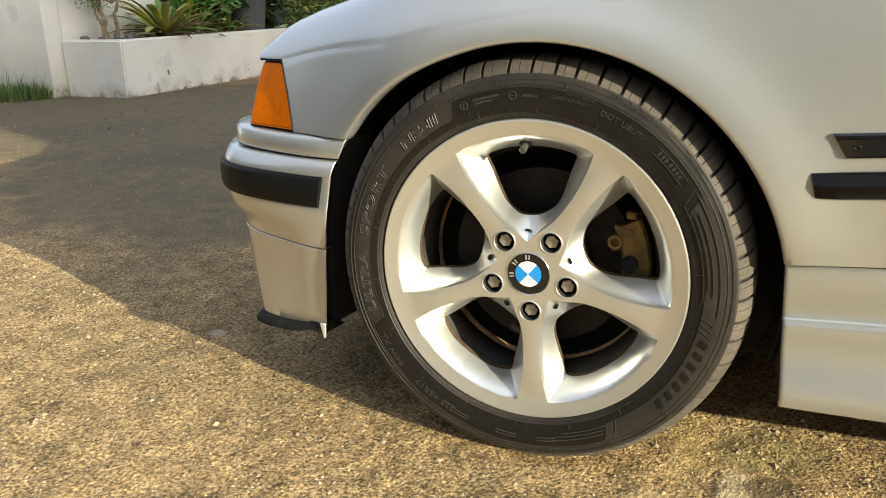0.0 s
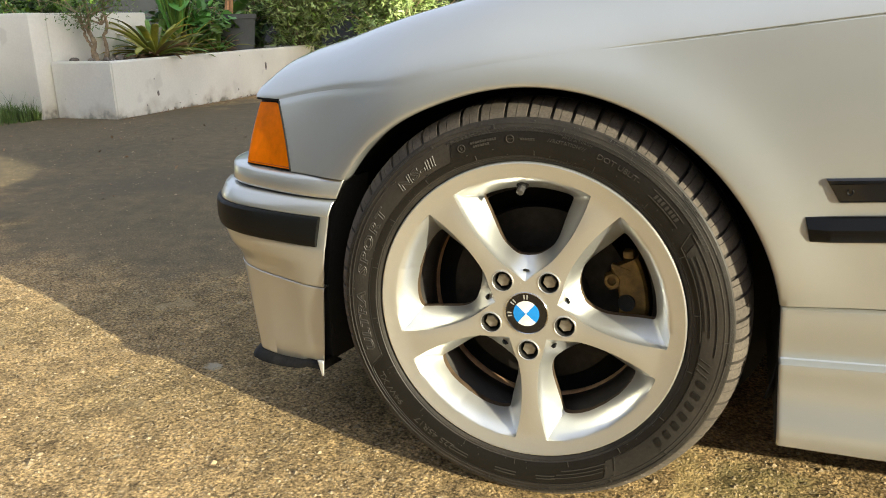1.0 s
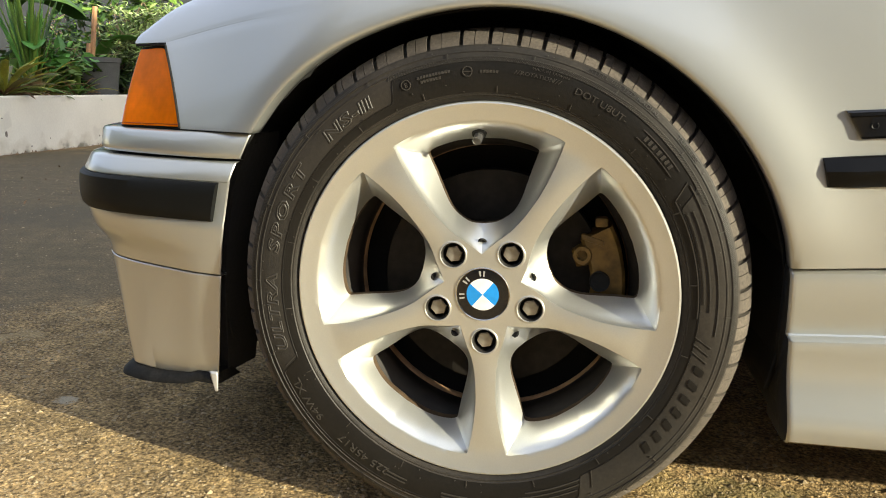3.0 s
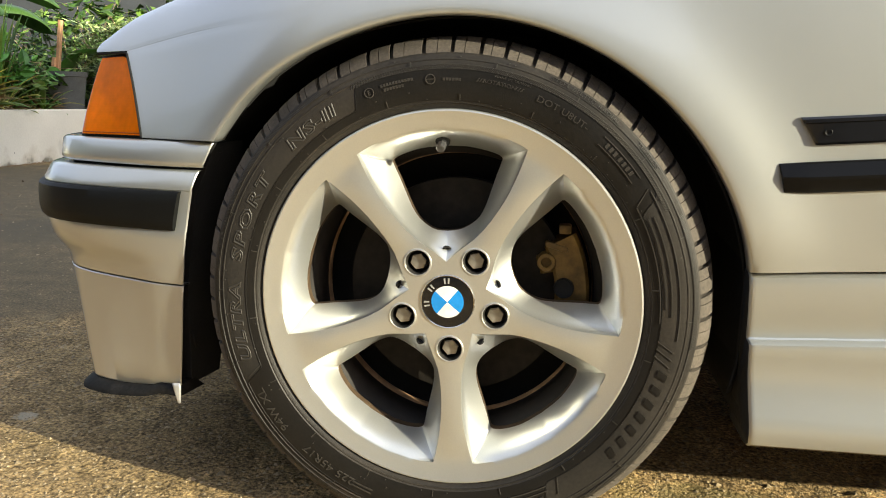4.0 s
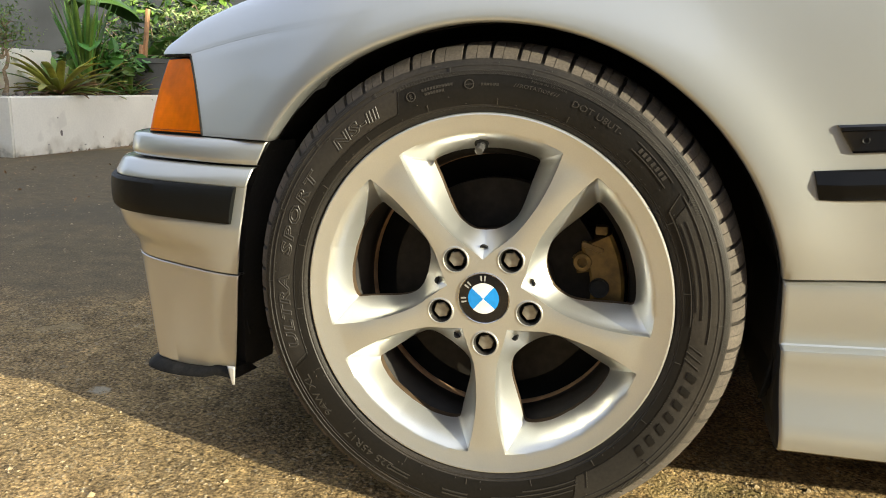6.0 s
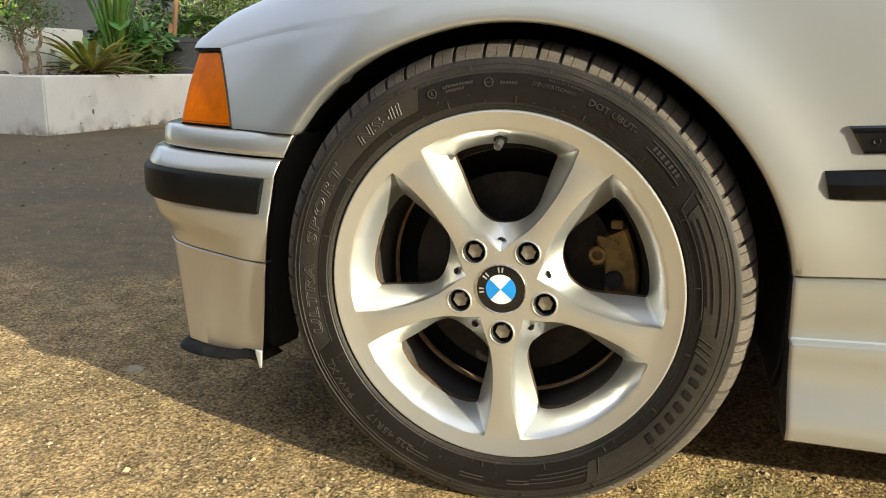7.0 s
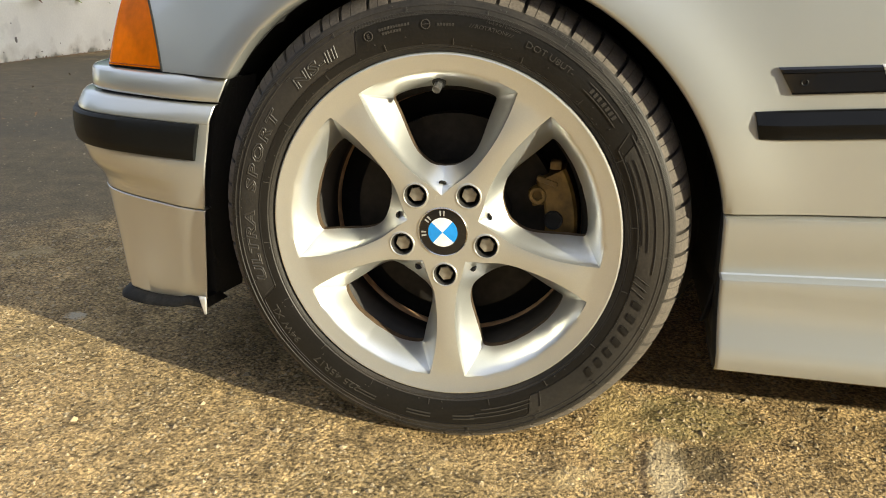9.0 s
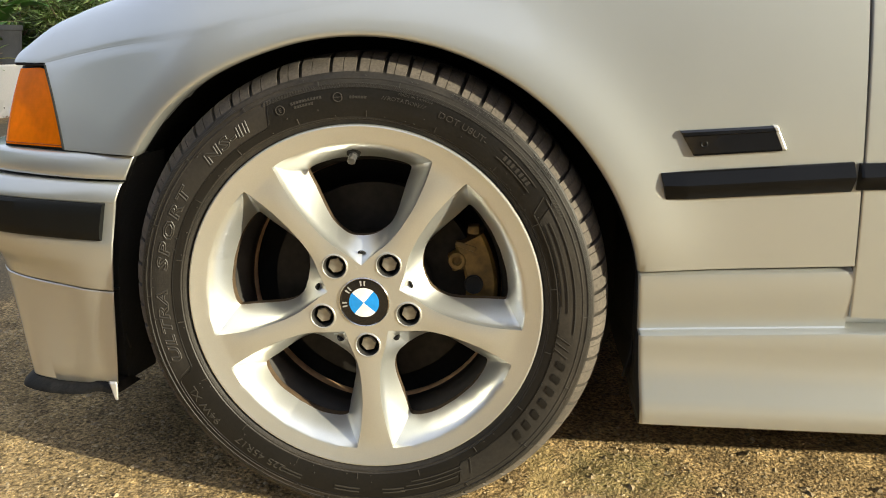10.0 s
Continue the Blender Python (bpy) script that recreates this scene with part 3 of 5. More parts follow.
def word_geo(text, height, bold=0.0, outline=0.0, spacing=1.0, slant=0.0):
    """A flat word, about its middle, from the built-in font: (x, z) raised along -y."""
    cu = bpy.data.curves.new("word", "FONT")
    cu.body, cu.size, cu.align_x, cu.resolution_u, cu.extrude, cu.offset = text, height / 0.70, "CENTER", 2, 0.0008, bold * height
    cu.space_character, cu.shear = spacing, slant
    if outline:
        cu.fill_mode, cu.extrude, cu.bevel_depth, cu.bevel_resolution = "NONE", 0.0, outline, 1
    ob = bpy.data.objects.new("word", cu)
    scene.collection.objects.link(ob)
    me = bpy.data.meshes.new_from_object(ob.evaluated_get(bpy.context.evaluated_depsgraph_get()))
    v = np.array([p.co[:] for p in me.vertices])
    f = [list(p.vertices) for p in me.polygons]
    bpy.data.objects.remove(ob)
    bpy.data.meshes.remove(me)
    bpy.data.curves.remove(cu)
    return np.stack([v[:, 0], -v[:, 2], v[:, 1] - height / 2], -1), f


SIDE_R, SIDE_D = np.array([p[0] for p in TYRE_SIDE]), np.array([p[1] for p in TYRE_SIDE])


def bend(geo, r0, deg, stretch=1.0, lift=0.0006):
    """Wrap a flat shape round the sidewall at radius r0, centred at deg clockwise from the top."""
    v = np.asarray(geo[0], float)
    r = r0 + v[:, 2]
    a = math.radians(deg) + stretch * v[:, 0] / r0
    d = np.interp(r, SIDE_R, SIDE_D) + v[:, 1] - lift
    return np.stack([r * np.sin(a), d, r * np.cos(a)], -1), geo[1]


def bar_geo(w, h, n=6, slant=0.0, t=0.0008):
    xs = np.linspace(-w / 2, w / 2, n)
    P = np.array([[(x - slant * h / 2, 0, -h / 2), (x - slant * h / 2, -t, -h / 2), (x + slant * h / 2, -t, h / 2), (x + slant * h / 2, 0, h / 2)] for x in xs])
    v, f = grid_geo(P)
    m = 4
    return v, f + [list(range(m)), list(range(len(v) - m, len(v)))]


def lettering():
    big = [bend(word_geo("ULTRA", 0.0132, 0.03, 0.0008, 1.12, 0.12), 0.2650, -98, 1.62, 0.0002), bend(word_geo("SPORT", 0.0132, 0.03, 0.0008, 1.3, 0.12), 0.2650, -68.5, 1.70, 0.0002),
           bend(word_geo("NS-II", 0.0132, 0.03, 0.0008, 1.12, 0.12), 0.2650, -38.5, 1.65, 0.0002)]
    small = [bend(word_geo("STEEL BELTED RADIAL", 0.0042), 0.2903, 32.5, 1.55), bend(word_geo("TUBELESS", 0.0042), 0.2903, 51, 1.4),
             bend(word_geo("DOT U8UT-", 0.0074), 0.2640, 29.5, 1.2), bend(word_geo("ROTATION", 0.0046), 0.2655, 12.6, 1.15),
             bend(word_geo("225 45R17", 0.0100), 0.2640, -146, 1.25), bend(word_geo("94W XL", 0.0100), 0.2660, -124, 1.25),
             bend(word_geo("MADE IN TAIWAN", 0.0030), 0.2728, 15.5, 1.2), bend(word_geo("E", 0.0052), 0.2640, -20.5)]
    bars = []
    for r, a0, a1 in ((0.2490, 60, 92), (0.2555, 64, 88), (0.2620, 64, 90), (0.2710, 58, 96), (0.2545, 150, 166), (0.2600, 150, 168), (0.2655, 152, 170)):
        bars.append(bend(bar_geo(math.radians(a1 - a0) * r, 0.0013, 24), r, (a0 + a1) / 2))
    for deg, slant in ((98, 0.5), (100, 0.5), (102, 0.5), (58.5, -0.6), (-112, -0.5), (147, 0.5)):
        bars.append(bend(bar_geo(0.0012, 0.020, 2, slant), 0.2600, deg))
    for deg in range(0, 360, 20):
        bars.append(bend(bar_geo(0.0011, 0.0075, 2), 0.2445, deg + 3))
        bars.append(bend(bar_geo(0.0011, 0.0060, 2), 0.2830, deg + 11))
    for deg, w in ((172, 0.030), (186, 0.034), (203, 0.028)):
        for off in (-0.0024, 0.0024):
            bars.append(bend(bar_geo(w, 0.0018, 8), 0.2645 + off, deg))
    for r, a0, a1 in ((0.2580, 41, 54), (0.2690, 41, 54)):
        bars.append(bend(bar_geo(math.radians(a1 - a0) * r, 0.0010, 16), r, (a0 + a1) / 2))
    for deg in (43, 44.4, 45.8, 47.5, 49, 50.4, 51.8):
        bars.append(bend(bar_geo(0.0035, 0.0060, 2), 0.2635, deg))
    for deg in (7.2, 7.9, 8.6, 16.8, 17.5, 18.2):
        bars.append(bend(bar_geo(0.0010, 0.0045, 2, 0.6), 0.2655, deg))
    turn = np.radians(np.linspace(0, 360, 24, endpoint=False))
    circle = grid_geo(np.array([[(r * math.cos(a), -h, r * math.sin(a)) for r, h in ((0.0048, 0.0), (0.0049, 0.0009), (0.0058, 0.0009), (0.0059, 0.0))] for a in turn]), loop_u=True)
    bars.append(bend(circle, 0.2640, -20.5))
    bars.append(bend(circle, 0.2645, -4.6))
    bars.append(bend(bar_geo(0.0095, 0.0010, 4), 0.2645, -4.6))
    for r, a0, a1 in ((0.2668, -17.0, -8.6), (0.2616, -16.4, -11.4), (0.2640, -1.2, 3.2)):
        for deg in np.arange(a0, a1, 0.78):
            bars.append(bend(bar_geo(0.0025, 0.0032, 2), r, float(deg)))
    rng = np.random.RandomState(9)
    for _ in range(90):  # moulding nibs
        bars.append(bend(bar_geo(0.0012, 0.0012, 2, 0, 0.0014), float(rng.choice((0.2425, 0.2520, 0.2765, 0.2895))), float(rng.uniform(0, 360))))
    for r, h, pitch, a0, a1, slant in ((0.2782, 0.0056, 0.42, -24, 64, 0.5), (0.2890, 0.0042, 0.40, -125, -31, -0.5), (0.2890, 0.0042, 0.40, 66, 98, -0.5), (0.2890, 0.0042, 0.40, 130, 236, -0.5)):
        for deg in np.arange(a0, a1, pitch):  # fine knurling
            bars.append(bend(bar_geo(0.0008, h, 2, slant, 0.0005), r, float(deg)))
    return big + small, join(*bars)


car = thing("car", "silver saloon car parked on the concrete driveway", "car", HUB * 0)
rim_shape, window_walls = rim_geo()
wheel = part("wheel", rim_shape, ALLOY, car, "silver five-spoke alloy wheel with low-profile tyre", smooth=28)
wheel.location = HUB
side_geo, block_geo = tyre_geos()
part("tyre", side_geo, RUBBER, wheel, "black low-profile tyre with moulded sidewall", smooth=25)
part("shoulder_tread", block_geo, TREAD, wheel, "dusty brown shoulder blocks", smooth=30)["kind"] = "stuff"


def panel_edge(deg):
    """How far out the smooth panel reaches, round the sidewall; deg clockwise from the top."""
    a = (np.asarray(deg, float) + 180) % 360 - 180
    top = smoothstep(a, -25.8, -22.8) * (1 - smoothstep(a, 59, 63))
    foot = smoothstep((a + 360) % 360, 149, 153) * (1 - smoothstep((a + 360) % 360, 245, 248.5))
    return 0.2500 + 0.0250 * np.maximum(top, foot)


degs = np.linspace(0, 360, 480, endpoint=False)
reach = panel_edge(degs)
P = []
for a, e in zip(np.radians(degs), reach):
    rr = np.array([0.2409, 0.2440, 0.2480, 0.2495] + list(np.linspace(0.2498, e, 6)))
    dd = np.interp(rr, SIDE_R, SIDE_D) - 0.00025
    rim = [(e + 0.0003, -0.0009), (e + 0.0010, -0.0010), (e + 0.0014, 0.0003)]
    ring = list(zip(rr, dd)) + [(r, float(np.interp(r, SIDE_R, SIDE_D)) + o) for r, o in rim]
    P.append([(r * math.sin(a), d, r * math.cos(a)) for r, d in ring])
part("sidewall_panel", flatten(grid_geo(np.array(P), loop_u=True)), PANEL, wheel, "smooth darker sidewall panel", smooth=30)
words, ridges = lettering()


def islands(geo):
    """The separate pieces of a shape."""
    v, f = geo
    root = list(range(len(v)))

    def find(i):
        while root[i] != i:
            root[i] = root[root[i]]
            i = root[i]
        return i
    for face in f:
        for i in face[1:]:
            root[find(i)] = find(face[0])
    out = collections.defaultdict(list)
    for face in f:
        out[find(face[0])].append(face)
    for faces in out.values():
        used = sorted({i for face in faces for i in face})
        order = {i: k for k, i in enumerate(used)}
        yield np.asarray(v)[used], [[order[i] for i in face] for face in faces]


for g in words[:3]:
    for piece in islands(weld(g)):
        part("letter", piece, LETTER, wheel, "raised rubber letter", smooth=30)
part("small_lettering", join(*words[3:]), LETTER, wheel, "small raised rubber lettering", smooth=30)["kind"] = "stuff"
for deg in np.linspace(105.5, 130, 7):  # the maker's name as plain blocks
    part("name_block", bend(bar_geo(0.0080, 0.0112, 4, 0.35), 0.2648, float(deg)), PANEL, wheel, "plain raised rubber block", smooth=30)
part("sidewall_relief", ridges, LETTER, wheel, "raised rubber marks", smooth=30)["kind"] = "stuff"
for g in window_walls:
    part("window_wall", g, RAWEDGE, wheel, "raw dusty edge of the window", smooth=50)
# barrel, hub and backing are near-black for the shade behind the spokes
part("barrel", lathe_geo([(0.2050, 0.050), (0.1985, 0.058), (0.1880, 0.068), (0.1785, 0.078), (0.1765, 0.086), (0.1765, 0.118), (0.1860, 0.132), (0.2000, 0.150), (0.2060, 0.19), (0.222, 0.212), (0.231, 0.214)], 120), DARKSTEEL, wheel, "dusty inner barrel coloured near-black for shade")
part("barrel_step", lathe_geo([(0.1762, 0.100), (0.1750, 0.104), (0.1750, 0.113), (0.1764, 0.117)], 120), SUNSTEP, wheel, "brown step inside the barrel, coloured bright as if sunlit")
part("brake_disc", lathe_geo([(0.055, 0.075), (0.072, 0.075), (0.076, 0.088), (0.080, 0.100), (0.143, 0.101), (0.1435, 0.104), (0.1435, 0.121), (0.08, 0.122)], 96), RUST, wheel, "rusty brake disc")
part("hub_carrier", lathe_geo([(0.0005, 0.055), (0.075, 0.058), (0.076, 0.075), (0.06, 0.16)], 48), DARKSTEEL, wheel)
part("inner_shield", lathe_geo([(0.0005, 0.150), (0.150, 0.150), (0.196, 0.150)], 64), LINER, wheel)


def arc_block(r0, r1, a0, a1, d0, d1, n=14):
    P = [[(r * math.sin(a), d, r * math.cos(a)) for r, d in ((r0, d0 + 0.004), (r0 + 0.004, d0), (r1 - 0.004, d0), (r1, d0 + 0.004), (r1, d1), (r0, d1))] for a in np.radians(np.linspace(a0, a1, n))]
    v, f = grid_geo(np.array(P), loop_v=True)
    return v, f + [list(range(6)), list(range(len(v) - 6, len(v)))]


caliper = join(arc_block(0.128, 0.171, 62, 101, 0.074, 0.135), arc_block(0.112, 0.134, 66, 77, 0.080, 0.100), moved(box_geo(0.016, 0.02, 0.012, 0.003), Matrix.Translation((0.138, 0.085, 0.084))),
               moved(lathe_geo([(0.0060, 0.004), (0.0068, 0), (0.0110, 0), (0.0120, 0.002), (0.0120, 0.02)], 24), Matrix.Translation((0.116, 0.072, 0.042))),
               moved(box_geo(0.030, 0.012, 0.008, 0.003), Matrix.Translation((0.128, 0.078, 0.062)) @ Matrix.Rotation(0.3, 4, "Y")))
part("brake_caliper", caliper, CALIPER, wheel, "dirty gold-brown brake caliper")
# a black disc in place of the shade inside the caliper's round hole
part("caliper_recess", moved(lathe_geo([(0.0002, 0.004), (0.010, 0.003), (0.0125, 0.0), (0.0130, 0.006)], 24), Matrix.Translation((0.139, 0.0690, 0.010))), LINER, wheel, "black disc standing for the shade in the caliper recess")
hexagon = [(0.0102 * math.cos(math.radians(60 * k + 12)), 0.0102 * math.sin(math.radians(60 * k + 12))) for k in range(6)]
bolt_geo = join(moved(prism_geo(hexagon, 0.016), Matrix.Translation((0, 0.002, 0))), moved(prism_geo([(0.88 * x, 0.88 * z) for x, z in hexagon], 0.003), Matrix.Translation((0, 0.0006, 0))))
well_geo = lathe_geo([(0.0150, 0.0), (0.0145, 0.0006), (0.0136, 0.004), (0.0132, 0.024), (0.004, 0.0245)], 32)
bolt_mesh = None
for k in range(5):
    a = math.radians(36 + 72 * k) + SPIN
    well = part("bolt_well", well_geo, WELL, wheel, "steel bolt well coloured dark for shade")
    well.location = (0.06 * math.sin(a), float(face_depth(0.06)), 0.06 * math.cos(a))
    b = part("wheel_bolt", bolt_geo, STEEL, wheel, "hexagonal steel wheel bolt", smooth=20)
    if bolt_mesh:
        b.data = bolt_mesh
    bolt_mesh = b.data
    b.location = (0.06 * math.sin(a), 0.0185, 0.06 * math.cos(a))
    # each drain hole is a black disc that paints its inner shade
    h = part("spoke_hole", lathe_geo([(0.0002, 0.0002), (0.0042, 0.0000), (0.0047, -0.0006), (0.0053, -0.0004), (0.0056, 0.0014)], 24), LINER, wheel, "small black disc standing for the shade in a drain hole")
    a2 = math.radians(72 * k) + SPIN
    h.matrix_basis = Matrix.Translation((0.0618 * math.sin(a2), 0.0235, 0.0618 * math.cos(a2))) @ Matrix.Rotation(a2, 4, 'Y') @ Matrix.Rotation(radians(44), 4, 'X') @ Matrix.Diagonal((1.0, 1.0, 1.35, 1.0))
EMB = -50.0
CAP = 0.0052
part("cap_ring", lathe_geo([(0.0315, 0.0082 + CAP), (0.0319, 0.0070 + CAP), (0.0327, 0.0066 + CAP), (0.0333, 0.0072 + CAP), (0.0337, 0.0125 + CAP)], 64), CHROME, wheel, "bright ring round the wheel cap")
part("cap_disc", lathe_geo([(0.0001, 0.0060 + CAP), (0.0200, 0.0066 + CAP), (0.0317, 0.0078 + CAP)], 64), BLACK, wheel, "black wheel cap disc")
for k in range(4):
    part("cap_quarter", lathe_geo([(0.0002, 0.0052 + CAP), (0.0100, 0.0054 + CAP), (0.0197, 0.0060 + CAP), (0.0199, 0.0068 + CAP)], 14, 90 * k + EMB + 0, 90 * k + EMB + 90), BLUE if k % 2 else WHITE, wheel,
         "blue enamel quarter" if k % 2 else "white enamel quarter")
for deg in (-98, -52, -3):  # plain marks round the emblem
    for off in (-0.0024, 0.0024):
        g = bar_geo(0.0019, 0.0066, 2)
        v = g[0]
        r = 0.0258 + v[:, 2]
        a = math.radians(deg) + (v[:, 0] + off) / 0.0258
        part("cap_mark", (np.stack([r * np.sin(a), 0.0074 + CAP + v[:, 1], r * np.cos(a)], -1), g[1]), SILVERMARK, wheel)
v, f = word_geo("5", 0.0060, 0.03)
part("cast_digit", (v + (-0.0098, 0.0140, 0.0462), f), ALLOY, wheel, "small raised cast digit", smooth=30)
part("valve", tube_geo([(-0.0105, 0.034, 0.198), (-0.0105, 0.026, 0.1925), (-0.0108, 0.021, 0.1885)], [0.0070, 0.0058, 0.0048], 14), LINER, wheel, "black rubber valve stem")
part("valve_collar", tube_geo([(-0.0105, 0.0262, 0.1940), (-0.0105, 0.0236, 0.1918)], [0.0090, 0.0086], 18), LINER, wheel)
part("valve_cap", tube_geo([(-0.0107, 0.0225, 0.1893), (-0.0114, 0.0135, 0.1838), (-0.0114, 0.0127, 0.1834)], [0.0056, 0.0054, 0.0038], 8), GREYCAP, wheel, "grey valve cap")


# ---- the car's body ----
ARCH_X, ARCH_Z, ARCH_R = 0.004, 0.2990, 0.3485
XA0, XA1 = ARCH_X - math.sqrt((ARCH_R + 0.011) ** 2 - (0.499 - ARCH_Z) ** 2), ARCH_X + math.sqrt(ARCH_R**2 - (0.367 - ARCH_Z) ** 2)


def arch_r(a):
    """The arch widens a little towards its front foot."""
    return ARCH_R + 0.011 * smoothstep(-a, 0.28, 0.85)


def taper(x):
    """How far the side draws in towards the nose and the tail."""
    x = np.asarray(x, float)
    return 0.40 * np.minimum(x + 0.02, 0) ** 2 + 0.8 * np.maximum(-0.44 - x, 0) ** 2 + 0.012 * np.maximum(x - 0.5, 0) ** 1.5


def crease_z(x):
    x = np.maximum(np.asarray(x, float), -0.456)
    return 0.684 + 0.116 * x - 0.09 * np.minimum(x, 0) ** 2 - 0.008 * np.exp(-((x + 0.2) / 0.11) ** 2)


def crest_z(x):
    x = np.asarray(x, float)
    front = spline([-0.56, -0.515, -0.49, -0.44, -0.36, -0.26, -0.13, 0.0, 0.1], [0.61, 0.652, 0.670, 0.689, 0.709, 0.735, 0.764, 0.792, 0.811], np.atleast_1d(np.clip(x, -0.56, 0.1))).reshape(x.shape)
    return np.where(x < 0, front, 0.792 + 0.195 * x - 0.05 * x * x)


def crease_depth(x):
    """The crease fades out over the wheel arch."""
    return smoothstep(x, 0.09, 0.24) + 0.05 * (1 - smoothstep(x, -0.36, -0.24))


def front_crease(x):
    """A softer crease that runs back from the lamp and dies out."""
    return 1 - smoothstep(x, -0.34, -0.17)


def side_y(x, z):
    x, z = np.asarray(x, float), np.asarray(z, float)
    d = np.hypot(x - ARCH_X, z - ARCH_Z) - arch_r(np.arctan2(x - ARCH_X, z - ARCH_Z))
    flare = -0.013 * np.exp(-(np.maximum(d, 0) / 0.062) ** 2) * smoothstep(z, 0.30, 0.42)
    lip = 0.0014 * (1 - np.clip(d / 0.006, 0, 1)) ** 2
    bulge = -0.008 + 0.30 * (z - 0.53) ** 2 + 0.0034 * (crease_depth(x) * smoothstep(z - crease_z(x), -0.0018, -0.0008) + 0.32 * front_crease(x) * smoothstep(z - crease_z(x), -0.012, -0.0005))
    lean = 0.27 * np.maximum(z - 0.50, 0) * smoothstep(-x, 0.18, 0.46)
    return bulge + lean + taper(x) + flare + lip + 0.006


def upper(x, u):
    """The roll of the fender above its crease, u from 0 to 1."""
    zc, zt = crease_z(x), np.maximum(crest_z(x), crease_z(x) + 0.004)
    k = crease_depth(x)
    kink = np.maximum(smoothstep(x, 0.09, 0.24), 1 - smoothstep(x, -0.37, -0.20))
    low = (side_y(x, zc - 0.006) - side_y(x, zc - 0.016)) / 0.010
    c = kink * 0.36 + (1 - kink) * np.clip(low * 1.75 * (zt - zc) / 0.14, 0.05, 0.36)
    return side_y(x, zc) + 0.14 * (c * u + (1 - c) * u * u) - 0.0034 * (k * smoothstep(u, 0.0003, 0.0030) + 0.32 * front_crease(x) * smoothstep(u, 0.002, 0.06)), zc + (zt - zc) * (1 - (1 - u) ** 1.75)


def fender_front(v):
    """Where the wing's leading edge stands beside the lamp, v from its foot to its crease."""
    return -0.4142 - 0.0418 * v + 0.0020 * math.sin(math.pi * min(v, 1.0))


def fender_geo():
    nv = 34
    vs = np.concatenate([np.linspace(0, 0.94, nv - 10) ** 1.1, [0.955, 0.965, 0.975, 0.982, 0.988, 0.9915, 0.9935, 0.9955, 0.998, 1.0]])
    cols, low = [], []
    for u in np.linspace(0, 1, 26, endpoint=False):
        col = []
        for v in vs:
            xl = fender_front(v)
            x = xl + (XA0 - xl) * u
            col.append((x, 0.499 + v * (float(crease_z(x)) - 0.499)))
        cols.append(col)
    a0, a1 = math.atan2(XA0 - ARCH_X, 0.499 - ARCH_Z), math.atan2(XA1 - ARCH_X, 0.367 - ARCH_Z)
    for a in np.linspace(a0, a1, 110):
        r = float(arch_r(a))
        x, zb = ARCH_X + r * math.sin(a), ARCH_Z + r * math.cos(a)
        cols.append([(x, zb + v * (float(crease_z(x)) - zb)) for v in vs])
    for u in np.linspace(0, 1, 30)[1:]:
        col = []
        for v in vs:
            xr = 0.5985 - 0.027 * min(1.0, v)
            x = XA1 + (xr - XA1) * u
            zb = 0.367 + 0.012 * u
            col.append((x, zb + v * (float(crease_z(x)) - zb)))
        cols.append(col)
    P = np.array(cols)
    X, Z = P[..., 0], P[..., 1]
    low = np.stack([X, side_y(X, Z), Z], -1)
    # the hem turned in along the lower edge
    e = low[:, :1].copy()
    hem1, hem2 = e + (0, 0.006, 0), e + (0, 0.030, 0)
    ang = np.arctan2(e[:, 0, 0] - ARCH_X, e[:, 0, 2] - ARCH_Z)
    hem1[:, 0, 0] -= 0.002 * np.sin(ang)
    hem1[:, 0, 2] -= 0.002 * np.cos(ang)
    xs = X[:, -1]
    us = np.concatenate([[0.0012, 0.0025, 0.004, 0.006, 0.015, 0.03], np.linspace(0.05, 1, 19)])
    top = np.array([[(x, *[float(c) for c in upper(x, u)]) for u in us] for x in xs])
    main = np.concatenate([hem2, hem1, low, top], axis=1)
    # the nose over the lamp
    nose = []
    for x in np.linspace(-0.519, xs[0], 18):
        nose.append([(x, *[float(c) for c in upper(x, u)]) for u in np.linspace(0, 1, 22)])
    return join(grid_geo(main), grid_geo(np.array(nose)))


part("fender", fender_geo(), PAINT, car, "silver front wing with flared wheel arch", smooth=60)


def hood_geo():
    rows = []
    for x in np.linspace(-0.519, 0.66, 60):
        y0, z0 = [float(c) for c in upper(x, 1.0)]
        row = []
        for k in np.linspace(0, 1, 24):
            y = y0 + 0.004 + (1.66 - 2 * y0) * k
            lift = 0.045 * math.sin(math.pi * k) ** 0.9 * min(1.0, max(0.0, x + 0.50) / 0.6)
            row.append((x - 0.10 * math.sin(math.pi * k) * max(0.0, 1 - (x + 0.512) / 0.5), y, z0 + lift - 0.001))
        rows.append(row)
    return grid_geo(np.array(rows))


part("hood", hood_geo(), PAINT, car, "silver bonnet", smooth=50, solid=0.001)

# bumper: one cross-section led round the corner of the car
PLAN = np.array([(-0.300, 0.0190), (-0.36, 0.0245), (-0.42, 0.0355), (-0.48, 0.0505), (-0.53, 0.0680), (-0.571, 0.0915), (-0.602, 0.1225), (-0.627, 0.162),
                 (-0.646, 0.215), (-0.660, 0.29), (-0.672, 0.40), (-0.682, 0.60), (-0.686, 0.83)])
